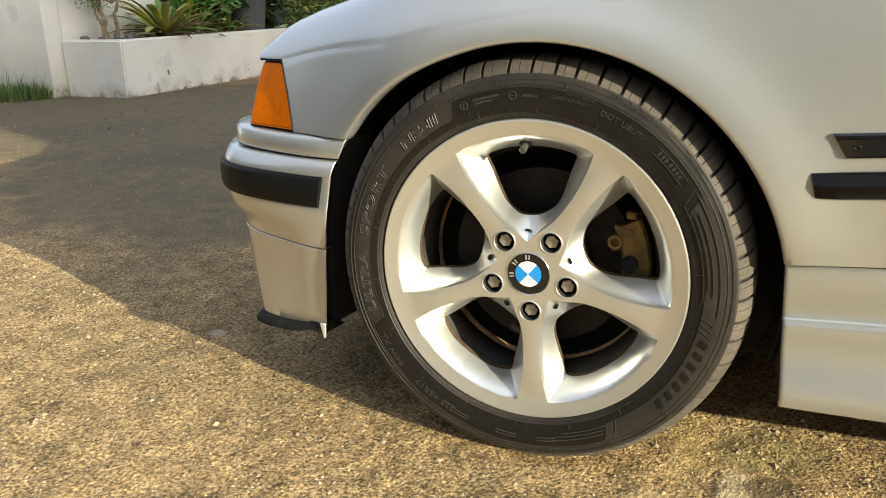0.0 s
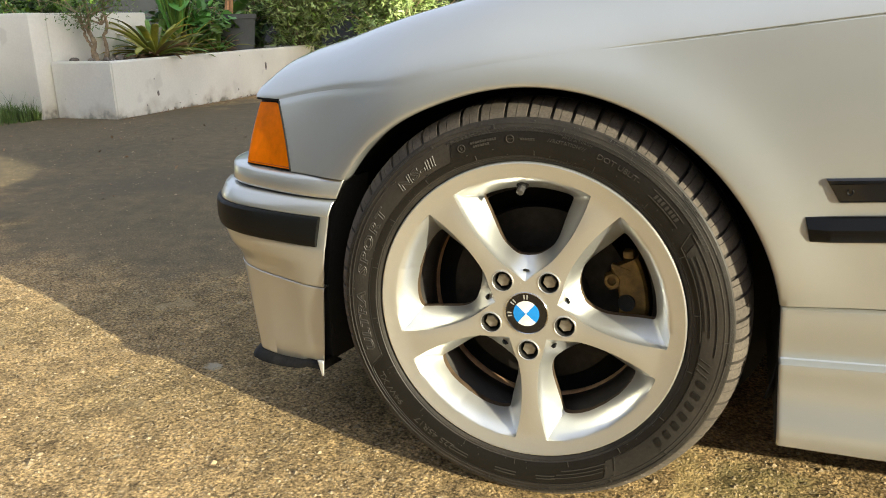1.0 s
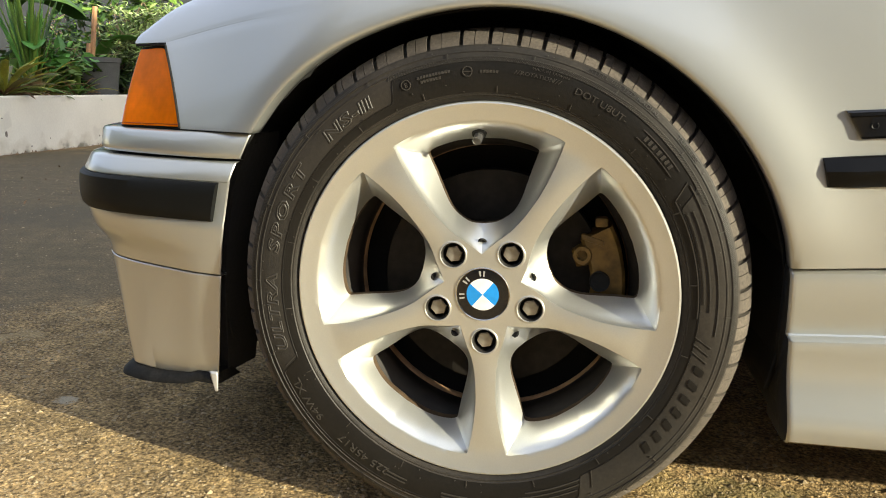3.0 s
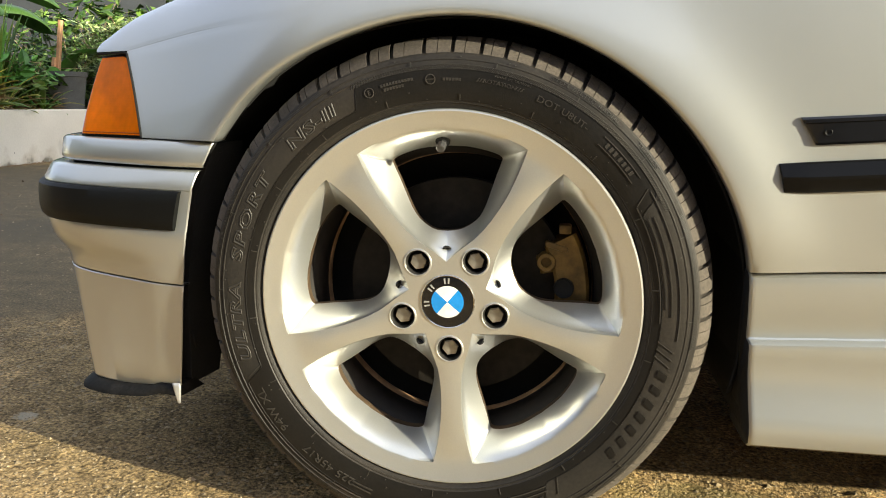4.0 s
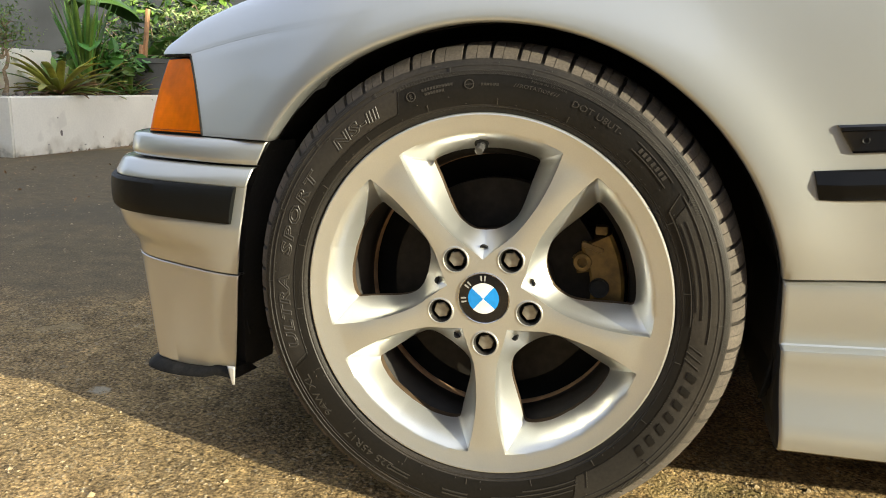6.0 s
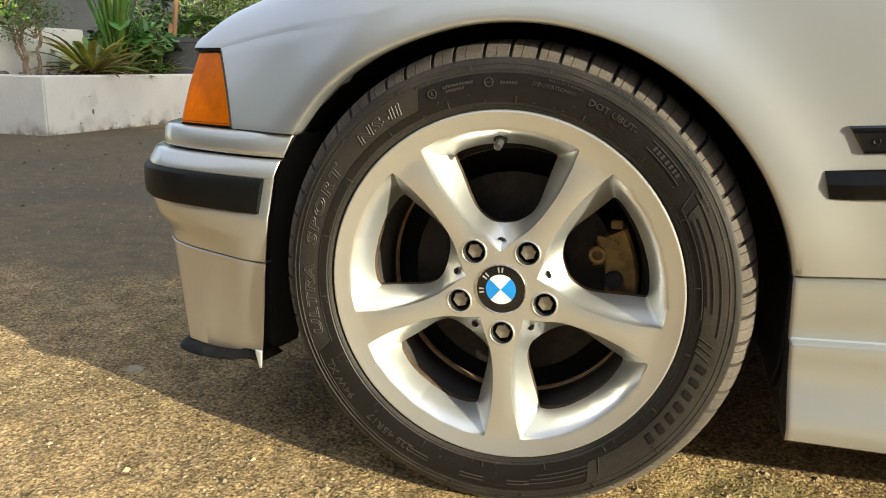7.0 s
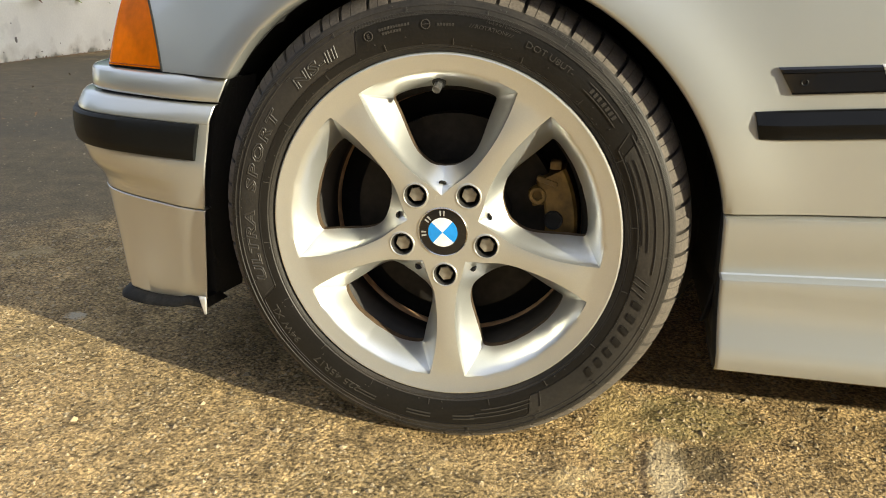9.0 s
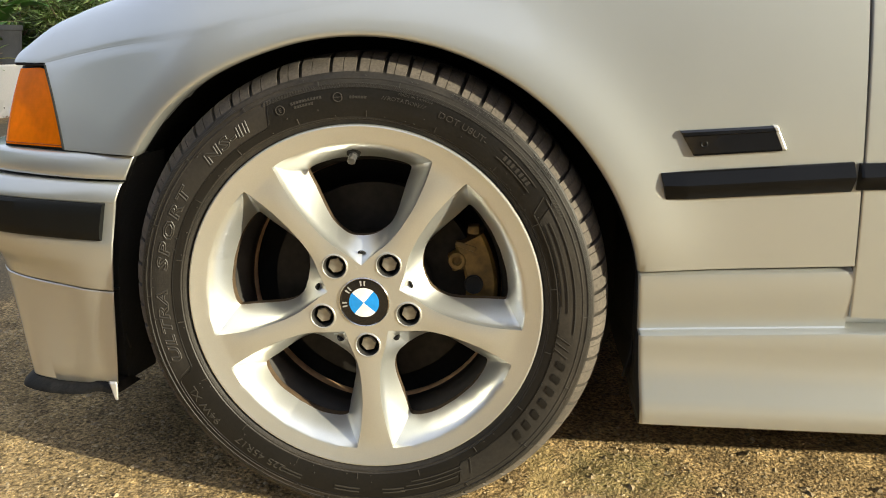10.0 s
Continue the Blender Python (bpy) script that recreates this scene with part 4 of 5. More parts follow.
# the foot of the apron is drawn in and turns its corner earlier
LOW = np.array([(-0.300, 0.030), (-0.355, 0.040), (-0.402, 0.050), (-0.440, 0.061), (-0.475, 0.070), (-0.505, 0.080), (-0.525, 0.092), (-0.535, 0.125),
                (-0.543, 0.190), (-0.552, 0.28), (-0.563, 0.40), (-0.571, 0.60), (-0.576, 0.83)])
PLAN_S = np.concatenate([[0], np.cumsum(np.linalg.norm(np.diff(PLAN, axis=0), axis=1))])
BUMPER_S = np.concatenate([[0, 0.0004, 0.0009, 0.0014, 0.0020, 0.0032], np.linspace(0.0048, 0.42, 64), np.linspace(0.44, PLAN_S[-1], 14)])
EDGE = ([0.10, 0.165, 0.30, 0.42, 0.4610, 0.4624, 0.48, 0.50], [-0.3685, -0.3680, -0.3530, -0.3335, -0.3225, -0.3190, -0.3090, -0.3015])


def sweep(profile, s_from=0.0, s_to=None, start=None, mirror=True, caps=True, slant=0.0):
    """profile: (offset at the wheel end, offset at the front, z). Swept along the plan and mirrored to the car's far side."""
    ss = np.array([s for s in BUMPER_S if s_from <= s <= (s_to or 9)])
    P = []
    for s0 in ss:
        row = []
        for o0, o1, z in profile:
            s = s0 + slant * (profile[0][2] - z) * (1 - float(smoothstep(s0, s_from, s_from + 0.12)))
            foot = min(max((0.3086 - z) / 0.1426, 0.0), 1.0)
            table = PLAN * (1 - foot) + LOW * foot
            p = spline(PLAN_S, table, np.array([s]))[0]
            q = spline(PLAN_S, table, np.array([min(s + 0.004, PLAN_S[-1])]))[0] - spline(PLAN_S, table, np.array([max(s - 0.004, 0)]))[0]
            nrm = np.array((q[1], -q[0])) / np.linalg.norm(q)
            nrm = nrm if nrm[1] < 0 or abs(nrm[1]) < 0.3 and nrm[0] < 0 else -nrm
            k = float(smoothstep(s, 0.07 if o0 - o1 > 0.03 else 0.02, 0.285))
            o = o0 + (o1 - o0) * k - (0.0018 * max(0.0, 1 - s / 0.0020) ** 2 if start is not None else 0.0)
            shift = 0.0
            if start is not None:
                shift = (np.interp(z, *EDGE) - table[0, 0]) * (1 - float(smoothstep(s, 0.0, 0.16)))
            py = p[1]
            if shift and p[0] + shift > table[5, 0]:
                py = float(spline(-table[:7, 0], table[:7, 1], np.array([-(p[0] + shift)]))[0])
            row.append((p[0] + nrm[0] * o + shift, py + nrm[1] * o, z - 0.012 * foot * float(smoothstep(s, 0.02, 0.26))))
        P.append(row)
    P = np.array(P)
    if mirror:
        Q = P[::-1].copy()
        Q[..., 1] = 1.66 - Q[..., 1]
        P = np.concatenate([P, Q[1:]])
    v, f = grid_geo(P)
    m = len(profile)
    if caps:
        f = f + [list(range(m)), list(range(len(v) - m, len(v)))]
    return v, f


upper_lip = [(-0.05, -0.09, 0.4975), (-0.016, -0.037, 0.4971), (-0.0110, -0.0295, 0.4955), (-0.0088, -0.0268, 0.4922), (-0.0062, -0.0238, 0.4720), (-0.0065, -0.0240, 0.4675), (-0.0085, -0.0262, 0.4648), (-0.018, -0.038, 0.4634), (-0.03, -0.05, 0.4630)]
bumper_main = [(-0.05, -0.06, 0.4612), (-0.012, -0.020, 0.4609), (-0.0070, -0.0125, 0.4592), (-0.0045, -0.0088, 0.4562), (-0.0002, -0.0022, 0.4440), (0.0010, 0.0008, 0.4385), (0.0010, 0.0010, 0.4360), (0.0, 0.0, 0.4350),
               (0.0, 0.0, 0.3840), (0.0010, 0.0010, 0.3815), (0.0, -0.001, 0.370), (-0.0005, -0.005, 0.3560), (-0.0015, -0.012, 0.3450), (-0.0030, -0.020, 0.3350), (-0.0040, -0.0245, 0.3240), (-0.0045, -0.0262, 0.3150),
               (-0.0055, -0.0268, 0.3120), (-0.05, -0.07, 0.3115)]
apron = [(-0.05, -0.07, 0.3098), (-0.0072, -0.0275, 0.3097), (-0.0060, -0.0265, 0.3086), (-0.0055, -0.0235, 0.290), (-0.0040, -0.0150, 0.245), (-0.0020, -0.0060, 0.200), (-0.0002, 0.0, 0.170), (-0.002, -0.002, 0.1672), (-0.03, -0.04, 0.1665)]
bumper = part("bumper", sweep(bumper_main, start=1, caps=False), PAINT, car, "silver front bumper with black rub strip", smooth=40)
part("bumper_top", sweep(upper_lip, start=1, caps=False), PAINT, bumper, smooth=40)
part("apron", sweep(apron, start=1, caps=False), PAINT, bumper, "silver lower bumper apron", smooth=40)
part("bumper_core", sweep([(-0.020, -0.045, 0.4960), (-0.016, -0.040, 0.4300), (-0.020, -0.055, 0.3100), (-0.026, -0.085, 0.1620), (-0.09, -0.15, 0.1620), (-0.09, -0.12, 0.4960)], s_from=0.0012, start=1), LINER, bumper)
strip = [(-0.001, -0.001, 0.4348), (0.0045, 0.0055, 0.4342), (0.0072, 0.009, 0.4305), (0.0082, 0.0105, 0.418), (0.0080, 0.0105, 0.400), (0.0065, 0.0085, 0.3885), (0.0035, 0.0045, 0.3840), (-0.001, -0.001, 0.3836)]
part("rub_strip", sweep(strip, s_from=0.041, slant=0.22), PLASTIC, bumper, "black rubber rub strip")
splitter = [(-0.03, -0.05, 0.1690), (-0.003, -0.004, 0.1688), (0.0020, 0.006, 0.1650), (0.0060, 0.016, 0.1580), (0.0060, 0.0170, 0.1545), (-0.002, 0.006, 0.1525), (-0.05, -0.06, 0.1525)]
part("splitter", sweep(splitter, start=1), SCUFFED, bumper, "black bumper lip scuffed along its edge", smooth=40)
flap = grid_geo(np.array([[(-0.3665 - 0.012 * u * (1 - 0.75 * v), 0.040 - 0.003 * v, 0.172 - 0.027 * v) for u in np.linspace(0, 1, 5)] for v in np.linspace(0, 1, 6)]))
part("lip_end", flap, SILVERMARK, bumper, "bent pale end of the lip", solid=0.003)

# indicator lamp
LAMP = np.array([[(-0.5395, 0.114, 0.4985), (-0.5160, 0.140, 0.6060)], [(-0.4108, 0.0607, 0.4995), (-0.4490, 0.1075, 0.6085)]])


def lamp_point(u, v, out=0.0):
    p = (LAMP[0, 0] * (1 - v) + LAMP[0, 1] * v) * (1 - u) + (LAMP[1, 0] * (1 - v) + LAMP[1, 1] * v) * u
    b = 0.003 * (1 - (2 * v - 1) ** 2) - 0.003 * (1 - smoothstep(u, 0.0, 0.12)) ** 2
    cut = 0.0095 * smoothstep(u, 0.60, 1.0) ** 2.5 * smoothstep(v, 0.75, 1.0) ** 2
    return p + np.array((-0.35, -0.93, 0.1)) * (b + out) + np.array((-0.2, 0, -1.0)) * cut


lamp = part("indicator_lamp", grid_geo(np.array([[lamp_point(u, v, -0.006) for v in np.linspace(-0.02, 1.015, 16)] for u in np.linspace(-0.02, 1.015, 14)])), LINER, car, "amber front indicator lamp", smooth=60, solid=0.004)
lens_rows = [[lamp_point(u, v, 0.00004 * math.cos(2 * math.pi * 30 * v) - 0.0012 * (max(0, abs(2 * u - 1) - 0.965) / 0.035 + max(0, abs(2 * v - 1) - 0.97) / 0.03)) for v in np.linspace(0.02, 0.98, 130)] for u in np.linspace(0.02, 0.996, 110)]
part("lens", grid_geo(np.array(lens_rows)), LENS, lamp, "ribbed amber plastic lens", smooth=60)
border = [lamp_point(u, 0.045, 0.0004) for u in np.linspace(0.04, 0.97, 12)]
part("lens_border", tube_geo(border, [0.0006] * len(border), 6), LENSRIM, lamp, "darker moulded border of the lens")
seal = []
for v in np.linspace(0.01, 0.955, 16):
    x = fender_front(v)
    z = 0.499 + v * (float(crease_z(x)) - 0.499)
    seal.append((x - 0.0008, float(side_y(x, z)) + 0.0006, z))
seal += [(x, float(upper(x, 0)[0]) + 0.0022, float(crease_z(x)) - 0.0022) for x in np.linspace(-0.4600, -0.5170, 10)]
part("seal", tube_geo(seal, [0.0019] * len(seal), 8), LINER, lamp, "thin black rubber seal")
part("nose_panel", grid_geo(np.array([[(-0.500 - 0.13 * math.sin(math.pi * k / 2), 0.165 + 0.67 * k, z) for k in np.linspace(0, 1, 10)] for z in (0.50, 0.612)]
                                     + [[(-0.495 - 0.13 * math.sin(math.pi * k / 2), 0.165 + 0.67 * k, 0.63) for k in np.linspace(0, 1, 10)]])), LINER, car, "dark front panel behind the lamps", solid=0.003)
# black backing behind the panel gaps
part("seam_backing", moved(box_geo(0.14, 0.012, 0.03), Matrix.Translation((-0.37, 0.080, 0.497)) @ pose(0, 0, 0, 0, 0, -20)), LINER, car)
part("seam_backing", moved(box_geo(0.03, 0.01, 0.9), Matrix.Translation((0.588, 0.040, 0.60))), LINER, car)


def panel_geo(x0, x1, z0, z1, nx=24, nz=24, lean=0.0, out=0.0, edge=0.003):
    """A stretch of the car's side with turned-in edges."""
    P = []
    for u in np.concatenate([[0.0, 0.0008, 0.0016, 0.0024, 0.0032, 0.0045], np.linspace(0.01, 1, nx)]):
        row = []
        for v in np.linspace(0, 1, nz):
            z = z0 + (z1(x0 + (x1 - x0) * u) if callable(z1) else z1) * v - (z0 * v)
            x = x0 + (x1 - x0) * u - lean * v * (1 - u)
            turn = max(0.0, 1 - min(u * (x1 - x0), 9) / edge) if u < 0.5 else 0.0
            row.append((x, float(side_y(x, z)) - out + 0.006 * turn**2, z))
        P.append(row)
    return np.array(P)


door_lo = panel_geo(0.6030, 1.72, 0.312, lambda x: float(crease_z(x)), 60, 30, lean=0.030)
xs = door_lo[:, -1, 0]
door_up = np.array([[(x, float(side_y(x, crease_z(x))) + 0.03 * u**1.5 + 0.004, float(crease_z(x)) + (0.93 - float(crease_z(x))) * u) for u in np.linspace(0, 1, 12)[1:]] for x in xs])
door = part("door", grid_geo(np.concatenate([door_lo[:, :1] + (0, 0.02, 0), door_lo, door_up], axis=1)), PAINT, car, "silver front door", smooth=50, solid=0.001)

# sill skirt
skirt = [(0.030, 0.3655), (0.018, 0.3652), (0.0115, 0.3632), (0.0072, 0.3590), (0.0060, 0.350), (0.0090, 0.325), (0.0128, 0.303), (0.0168, 0.2885), (0.0170, 0.2868), (0.0156, 0.2850), (0.0050, 0.2834), (0.0020, 0.2820), (0.0010, 0.2775), (0.0030, 0.268), (0.0050, 0.252), (0.0042, 0.238), (0.0004, 0.218), (-0.0052, 0.200), (-0.0082, 0.188),
         (-0.0086, 0.176), (-0.0040, 0.1640), (0.0070, 0.1575), (0.022, 0.1550), (0.10, 0.1550)]


def skirt_geo():
    P = []
    for x in np.concatenate([np.array([0.3465, 0.3471, 0.3479, 0.3488, 0.3500, 0.354, 0.36]), np.linspace(0.365, 0.602, 30), np.linspace(0.6052, 2.35, 40)]):
        row = []
        for y, z in skirt:
            lead = 0.012 * (0.36 - z) / 0.2
            xx = x + lead * max(0.0, 1 - (x - 0.3465) / 0.2)
            turn = 0.004 * max(0.0, 1 - (x - 0.3465) / 0.0035) ** 2
            rise = 0.0 if z < 0.27 else (0.012 if z > 0.30 else 0.0115) * min(1.0, (x - 0.3465) / 0.26)
            inward = 0.016 * float(smoothstep(x, 0.6025, 0.6055)) if z > 0.286 else 0.0
            row.append((xx, y + turn + inward + 0.0015, z + rise))
        P.append(row)
    P = np.array(P)
    return grid_geo(P), (P[0] + (0.0012, 0.002, 0.0), [list(range(len(skirt)))])


skirt_shell, skirt_end = skirt_geo()
# the skirt's front end is black, to paint in the shade beside it
part("skirt_end", skirt_end, LINER, car, "closed end of the skirt, coloured black for shade", solid=0.002)
part("side_skirt", skirt_shell, PAINT, car, "silver moulded side skirt", smooth=32)


def moulding(name, pts, prof, mat, label, parent):
    """A strip with a bevelled cross-section from (x, z bottom, z top) stations; prof: (height share, how proud)."""
    P = [[(x + sl * k, float(side_y(x, zb + (zt - zb) * k)) - out * s, zb + (zt - zb) * k) for k, out in prof] for x, zb, zt, s, sl in pts]
    v, f = grid_geo(np.array(P))
    m = len(prof)
    return part(name, (v, f + [list(range(m)), list(range(len(v) - m, len(v)))]), mat, parent, label, smooth=25)


PROF = [(0.0, -0.002), (0.0, 0.0040), (0.06, 0.0062), (0.44, 0.0150), (0.54, 0.0152), (0.95, 0.0070), (1.0, 0.0045), (1.0, -0.002)]
moulding("side_moulding", [(0.3700, 0.4590, 0.4900, 0.30, -0.008), (0.3705, 0.4590, 0.4900, 0.42, -0.008), (0.3930, 0.4592, 0.4920, 0.98, -0.006), (0.3955, 0.4592, 0.4922, 1.0, -0.006), (0.48, 0.4645, 0.4985, 1.0, 0), (0.5790, 0.4710, 0.5055, 1.0, -0.001)], PROF, TRIM, "black rubbing moulding", car)
moulding("door_moulding", [(0.5855, 0.4725, 0.5040, 0.8, 0), (0.588, 0.4725, 0.5040, 1.0, 0), (1.70, 0.515, 0.547, 1.0, 0)], PROF, TRIM, "black rubbing moulding", door)
VPROF = [(0.0, -0.002), (0.0, 0.0040), (0.08, 0.0065), (0.75, 0.0058), (0.80, 0.0072), (0.92, 0.0068), (1.0, 0.0040), (1.0, -0.002)]
vent = moulding("side_vent", [(0.3985, 0.5105, 0.5395, 0.8, -0.018), (0.402, 0.5107, 0.5397, 1.0, -0.018), (0.45, 0.5140, 0.5428, 1.0, -0.016), (0.498, 0.5175, 0.5460, 1.0, -0.0135)], VPROF, BLACK, "glossy black side vent trim", car)
moulding("vent_end", [(0.4975, 0.5172, 0.5465, 1.08, -0.0135), (0.4988, 0.5172, 0.5465, 1.16, -0.0135), (0.5008, 0.5175, 0.5468, 1.16, -0.0135), (0.5022, 0.5180, 0.5466, 1.0, -0.0135)], VPROF, BRIGHT, "chromed end piece", vent)
part("vent_mark", moved(lathe_geo([(0.0022, 0), (0.0034, -0.0006), (0.0042, 0)], 20, 40, 320), Matrix.Translation((0.4085, -0.0095, 0.5245))), PLASTIC, vent)

# wheel housing, floor and the rest of the shell that casts the car's shadow
v, f = lathe_geo([(0.351, 0.058), (0.360, 0.075), (0.364, 0.55)], 60, -103, 106)
v = v * (1 + 0.036 * smoothstep(-np.arctan2(v[:, 0], v[:, 2]), 0.10, 0.80)[:, None] * np.array((1, 0, 1)))
part("wheel_liner", (v, f), LINER, car, "black wheel-arch liner", solid=0.003)
v, f = lathe_geo([(0.0005, 0.34), (0.380, 0.34)], 60)
car.children[-1].location = (ARCH_X, 0, ARCH_Z)
# added black panel paints in the shade between tyre and skirt
part("splash_guard", moved(box_geo(0.010, 0.60, 0.205, 0.003), Matrix.Translation((0.3620, 0.345, 0.2700))), LINER, car, "black panel added behind the wheel to stand for shade")
part("inner_wing", (v, f), LINER, car).location = (ARCH_X, 0, ARCH_Z)
part("underbody", join(moved(box_geo(3.2, 1.56, 0.08, 0.02), Matrix.Translation((2.05, 0.83, 0.175))), moved(box_geo(0.16, 1.20, 0.10, 0.02), Matrix.Translation((-0.40, 0.83, 0.215))),
                       moved(box_geo(0.75, 0.95, 0.10, 0.02), Matrix.Translation((0.0, 0.83, 0.195)))), LINER, car, "dark underside")


def cabin():
    """Pillars, roof and far panels, left and right of the middle line y = 0.83."""
    def both(name, pts, r):
        for s in (1, -1):
            part(name, tube_geo([(x, 0.83 + s * (y - 0.83), z) for x, y, z in pts], r, 8), PAINT, car)
    roof = grid_geo(np.array([[(x, 0.83 + k * 0.53, z - 0.05 * abs(k) ** 2.5) for k in np.linspace(-1, 1, 13)] for x, z in ((1.42, 1.33), (1.60, 1.37), (2.0, 1.39), (2.4, 1.37), (2.72, 1.31))]))
    part("roof", roof, PAINT, car, "silver roof", solid=0.02)
    both("windscreen_pillar", [(0.62, 0.10, 0.90), (1.05, 0.20, 1.14), (1.45, 0.30, 1.30)], [0.035, 0.03, 0.03])
    both("door_pillar", [(1.72, 0.05, 0.90), (1.80, 0.20, 1.12), (1.86, 0.30, 1.33)], [0.05, 0.05, 0.04])
    both("rear_pillar", [(3.12, 0.10, 0.95), (2.9, 0.20, 1.12), (2.66, 0.30, 1.30)], [0.16, 0.12, 0.08])
    for s in (-1, 1):
        part("rear_door", grid_geo(np.array([[(x, 0.83 + s * (0.83 - float(side_y(min(x, 1.7), 0.5)) - 0.02 * (z > 0.85)), z) for z in (0.33, 0.5, 0.7, 0.93)] for x in (1.725, 2.2, 2.34)])), PAINT, car, "silver rear door", solid=0.004)
        part("rear_wing", grid_geo(np.array([[(x, 0.83 + s * (0.81 - 0.06 * max(0, (x - 3.2))), z) for z in (0.66, 0.8, 0.95)] for x in (2.345, 2.8, 3.2, 3.45)])), PAINT, car, solid=0.004)
    part("boot", grid_geo(np.array([[(x, 0.83 + k * 0.76, z) for k in (-1, -0.5, 0, 0.5, 1)] for x, z in ((2.95, 0.97), (3.3, 0.965), (3.46, 0.92), (3.52, 0.6), (3.50, 0.25))])), PAINT, car, "silver boot", solid=0.004)
    part("far_fender", grid_geo(np.array([[(x, 1.66 - float(side_y(x, z)), z) for z in np.linspace(max(0.36, ARCH_Z + math.sqrt(max(0, ARCH_R**2 - (x - ARCH_X) ** 2))), float(crease_z(x)) + 0.06, 6)] for x in np.linspace(-0.42, 0.6, 30)])), PAINT, car, solid=0.004)
    part("far_door", grid_geo(np.array([[(x, 1.66 - float(side_y(x, min(z, 0.7))), z) for z in (0.33, 0.5, 0.7, 0.93)] for x in (0.605, 1.1, 1.72)])), PAINT, car, solid=0.004)
    part("far_skirt", moved(box_geo(2.0, 0.05, 0.21, 0.01), Matrix.Translation((1.35, 1.62, 0.26))), PAINT, car, "silver side skirt")
    part("rear_bumper", moved(box_geo(0.12, 1.55, 0.30, 0.03), Matrix.Translation((3.48, 0.83, 0.33))), PAINT, car, "silver rear bumper")
    part("windscreen", grid_geo(np.array([[(0.68 + 0.76 * u - 0.10 * math.cos(k * math.pi / 2) * (1 - u), 0.83 + k * (0.68 - 0.16 * u), 0.915 + 0.40 * u) for k in np.linspace(-1, 1, 13)] for u in np.linspace(0, 1, 8)])), GLASS, car, "tinted windscreen", solid=0.004)
    part("rear_window", grid_geo(np.array([[(2.72 + 0.34 * u, 0.83 + k * (0.50 + 0.14 * u), 1.305 - 0.335 * u) for k in np.linspace(-1, 1, 9)] for u in np.linspace(0, 1, 6)])), GLASS, car, "tinted rear window", solid=0.004)
    for s in (-1, 1):
        for name, x0, x1, x2, x3 in (("front_side_window", 0.74, 1.74, 1.40, 1.82), ("rear_side_window", 1.80, 2.95, 1.88, 2.66)):
            part(name, grid_geo(np.array([[(x0 + (x1 - x0) * k + ((x2 - x0) * (1 - k) + (x3 - x1) * k) * u, 0.83 + s * (0.775 - 0.255 * u), 0.925 + 0.40 * u) for k in np.linspace(0, 1, 8)] for u in np.linspace(0, 1, 6)])), GLASS, car, "tinted side window", solid=0.004)
    part("bulkhead", moved(box_geo(0.04, 1.50, 0.55), Matrix.Translation((0.66, 0.83, 0.62))), LINER, car)


cabin()
for x, y, turn in ((2.70, 0.0, 0), (0.0, 1.66, 180), (2.70, 1.66, 180)):
    far = new("wheel", wheel.data)
    far.parent, far["label"] = car, "silver five-spoke alloy wheel with low-profile tyre"
    far.matrix_basis = pose(x, y, HUB.z, 0, 0, turn)
    part("tyre", side_geo, RUBBER, far, "black low-profile tyre")
    part("shoulder_tread", block_geo, TREAD, far, "dusty brown shoulder blocks", smooth=30)["kind"] = "stuff"
    part("brake_disc", lathe_geo([(0.0005, 0.055), (0.143, 0.101), (0.200, 0.130)], 48), RUST, far, "dark brake disc")


# ---- plants ----
def blade_geo(base, heading, length, width, rise, droop, seed=0, fold=0.25, n=9):
    """A strap leaf that rises from base and arches over."""
    rng = np.random.RandomState(seed)
    side = np.array((-math.sin(heading), math.cos(heading), 0.0))
    fwd = np.array((math.cos(heading), math.sin(heading), 0.0))
    p, ang, P = np.array(base, float), rise, []
    twist = rng.uniform(-0.25, 0.25)
    for i, k in enumerate(np.linspace(0, 1, n)):
        w = width * (0.55 + 0.9 * k - 0.2 * k * k) * math.sqrt(max(0.0, 1 - k**3.2)) * 0.5 + 0.0008
        up = np.array((0, 0, 1.0)) * math.cos(ang) - fwd * math.sin(ang)
        s = side * math.cos(twist * k) + up * math.sin(twist * k)
        P.append([p + s * w + up * fold * w, p + s * 0.45 * w + up * fold * 0.3 * w, p, p - s * 0.45 * w + up * fold * 0.3 * w, p - s * w + up * fold * w])
        p = p + (fwd * math.cos(ang) + np.array((0, 0, 1.0)) * math.sin(ang)) * length / (n - 1)
        ang -= droop / (n - 1) * (0.6 + 0.8 * k)
    return grid_geo(np.array(P))


def rosette(name, label, at, count, length, width, mats, seed, rise=(0.2, 1.25), dry=0, droop=(0.5, 1.2)):
    ob = thing(name, label, "plant", at)
    rng = np.random.RandomState(seed)
    for i in range(count + dry):
        is_dry = i >= count
        h = i * 2.39996 + rng.uniform(-0.3, 0.3)
        k = i / max(1, count)
        r = rise[0] + (rise[1] - rise[0]) * min(k, 1.0) if not is_dry else rng.uniform(0.12, 0.6)
        L = length * rng.uniform(0.75, 1.1) * (0.62 if is_dry else 1)
        g = blade_geo((0.015 * math.cos(h), 0.015 * math.sin(h), 0.0), h, L, width * rng.uniform(0.8, 1.15) * (0.5 if is_dry else 1), r, rng.uniform(*droop), i + seed)
        part("leaf", g, DRYLEAF if is_dry else mats[rng.randint(len(mats))], ob, "dry brown leaf" if is_dry else "", smooth=60, solid=0.0012)
    return ob


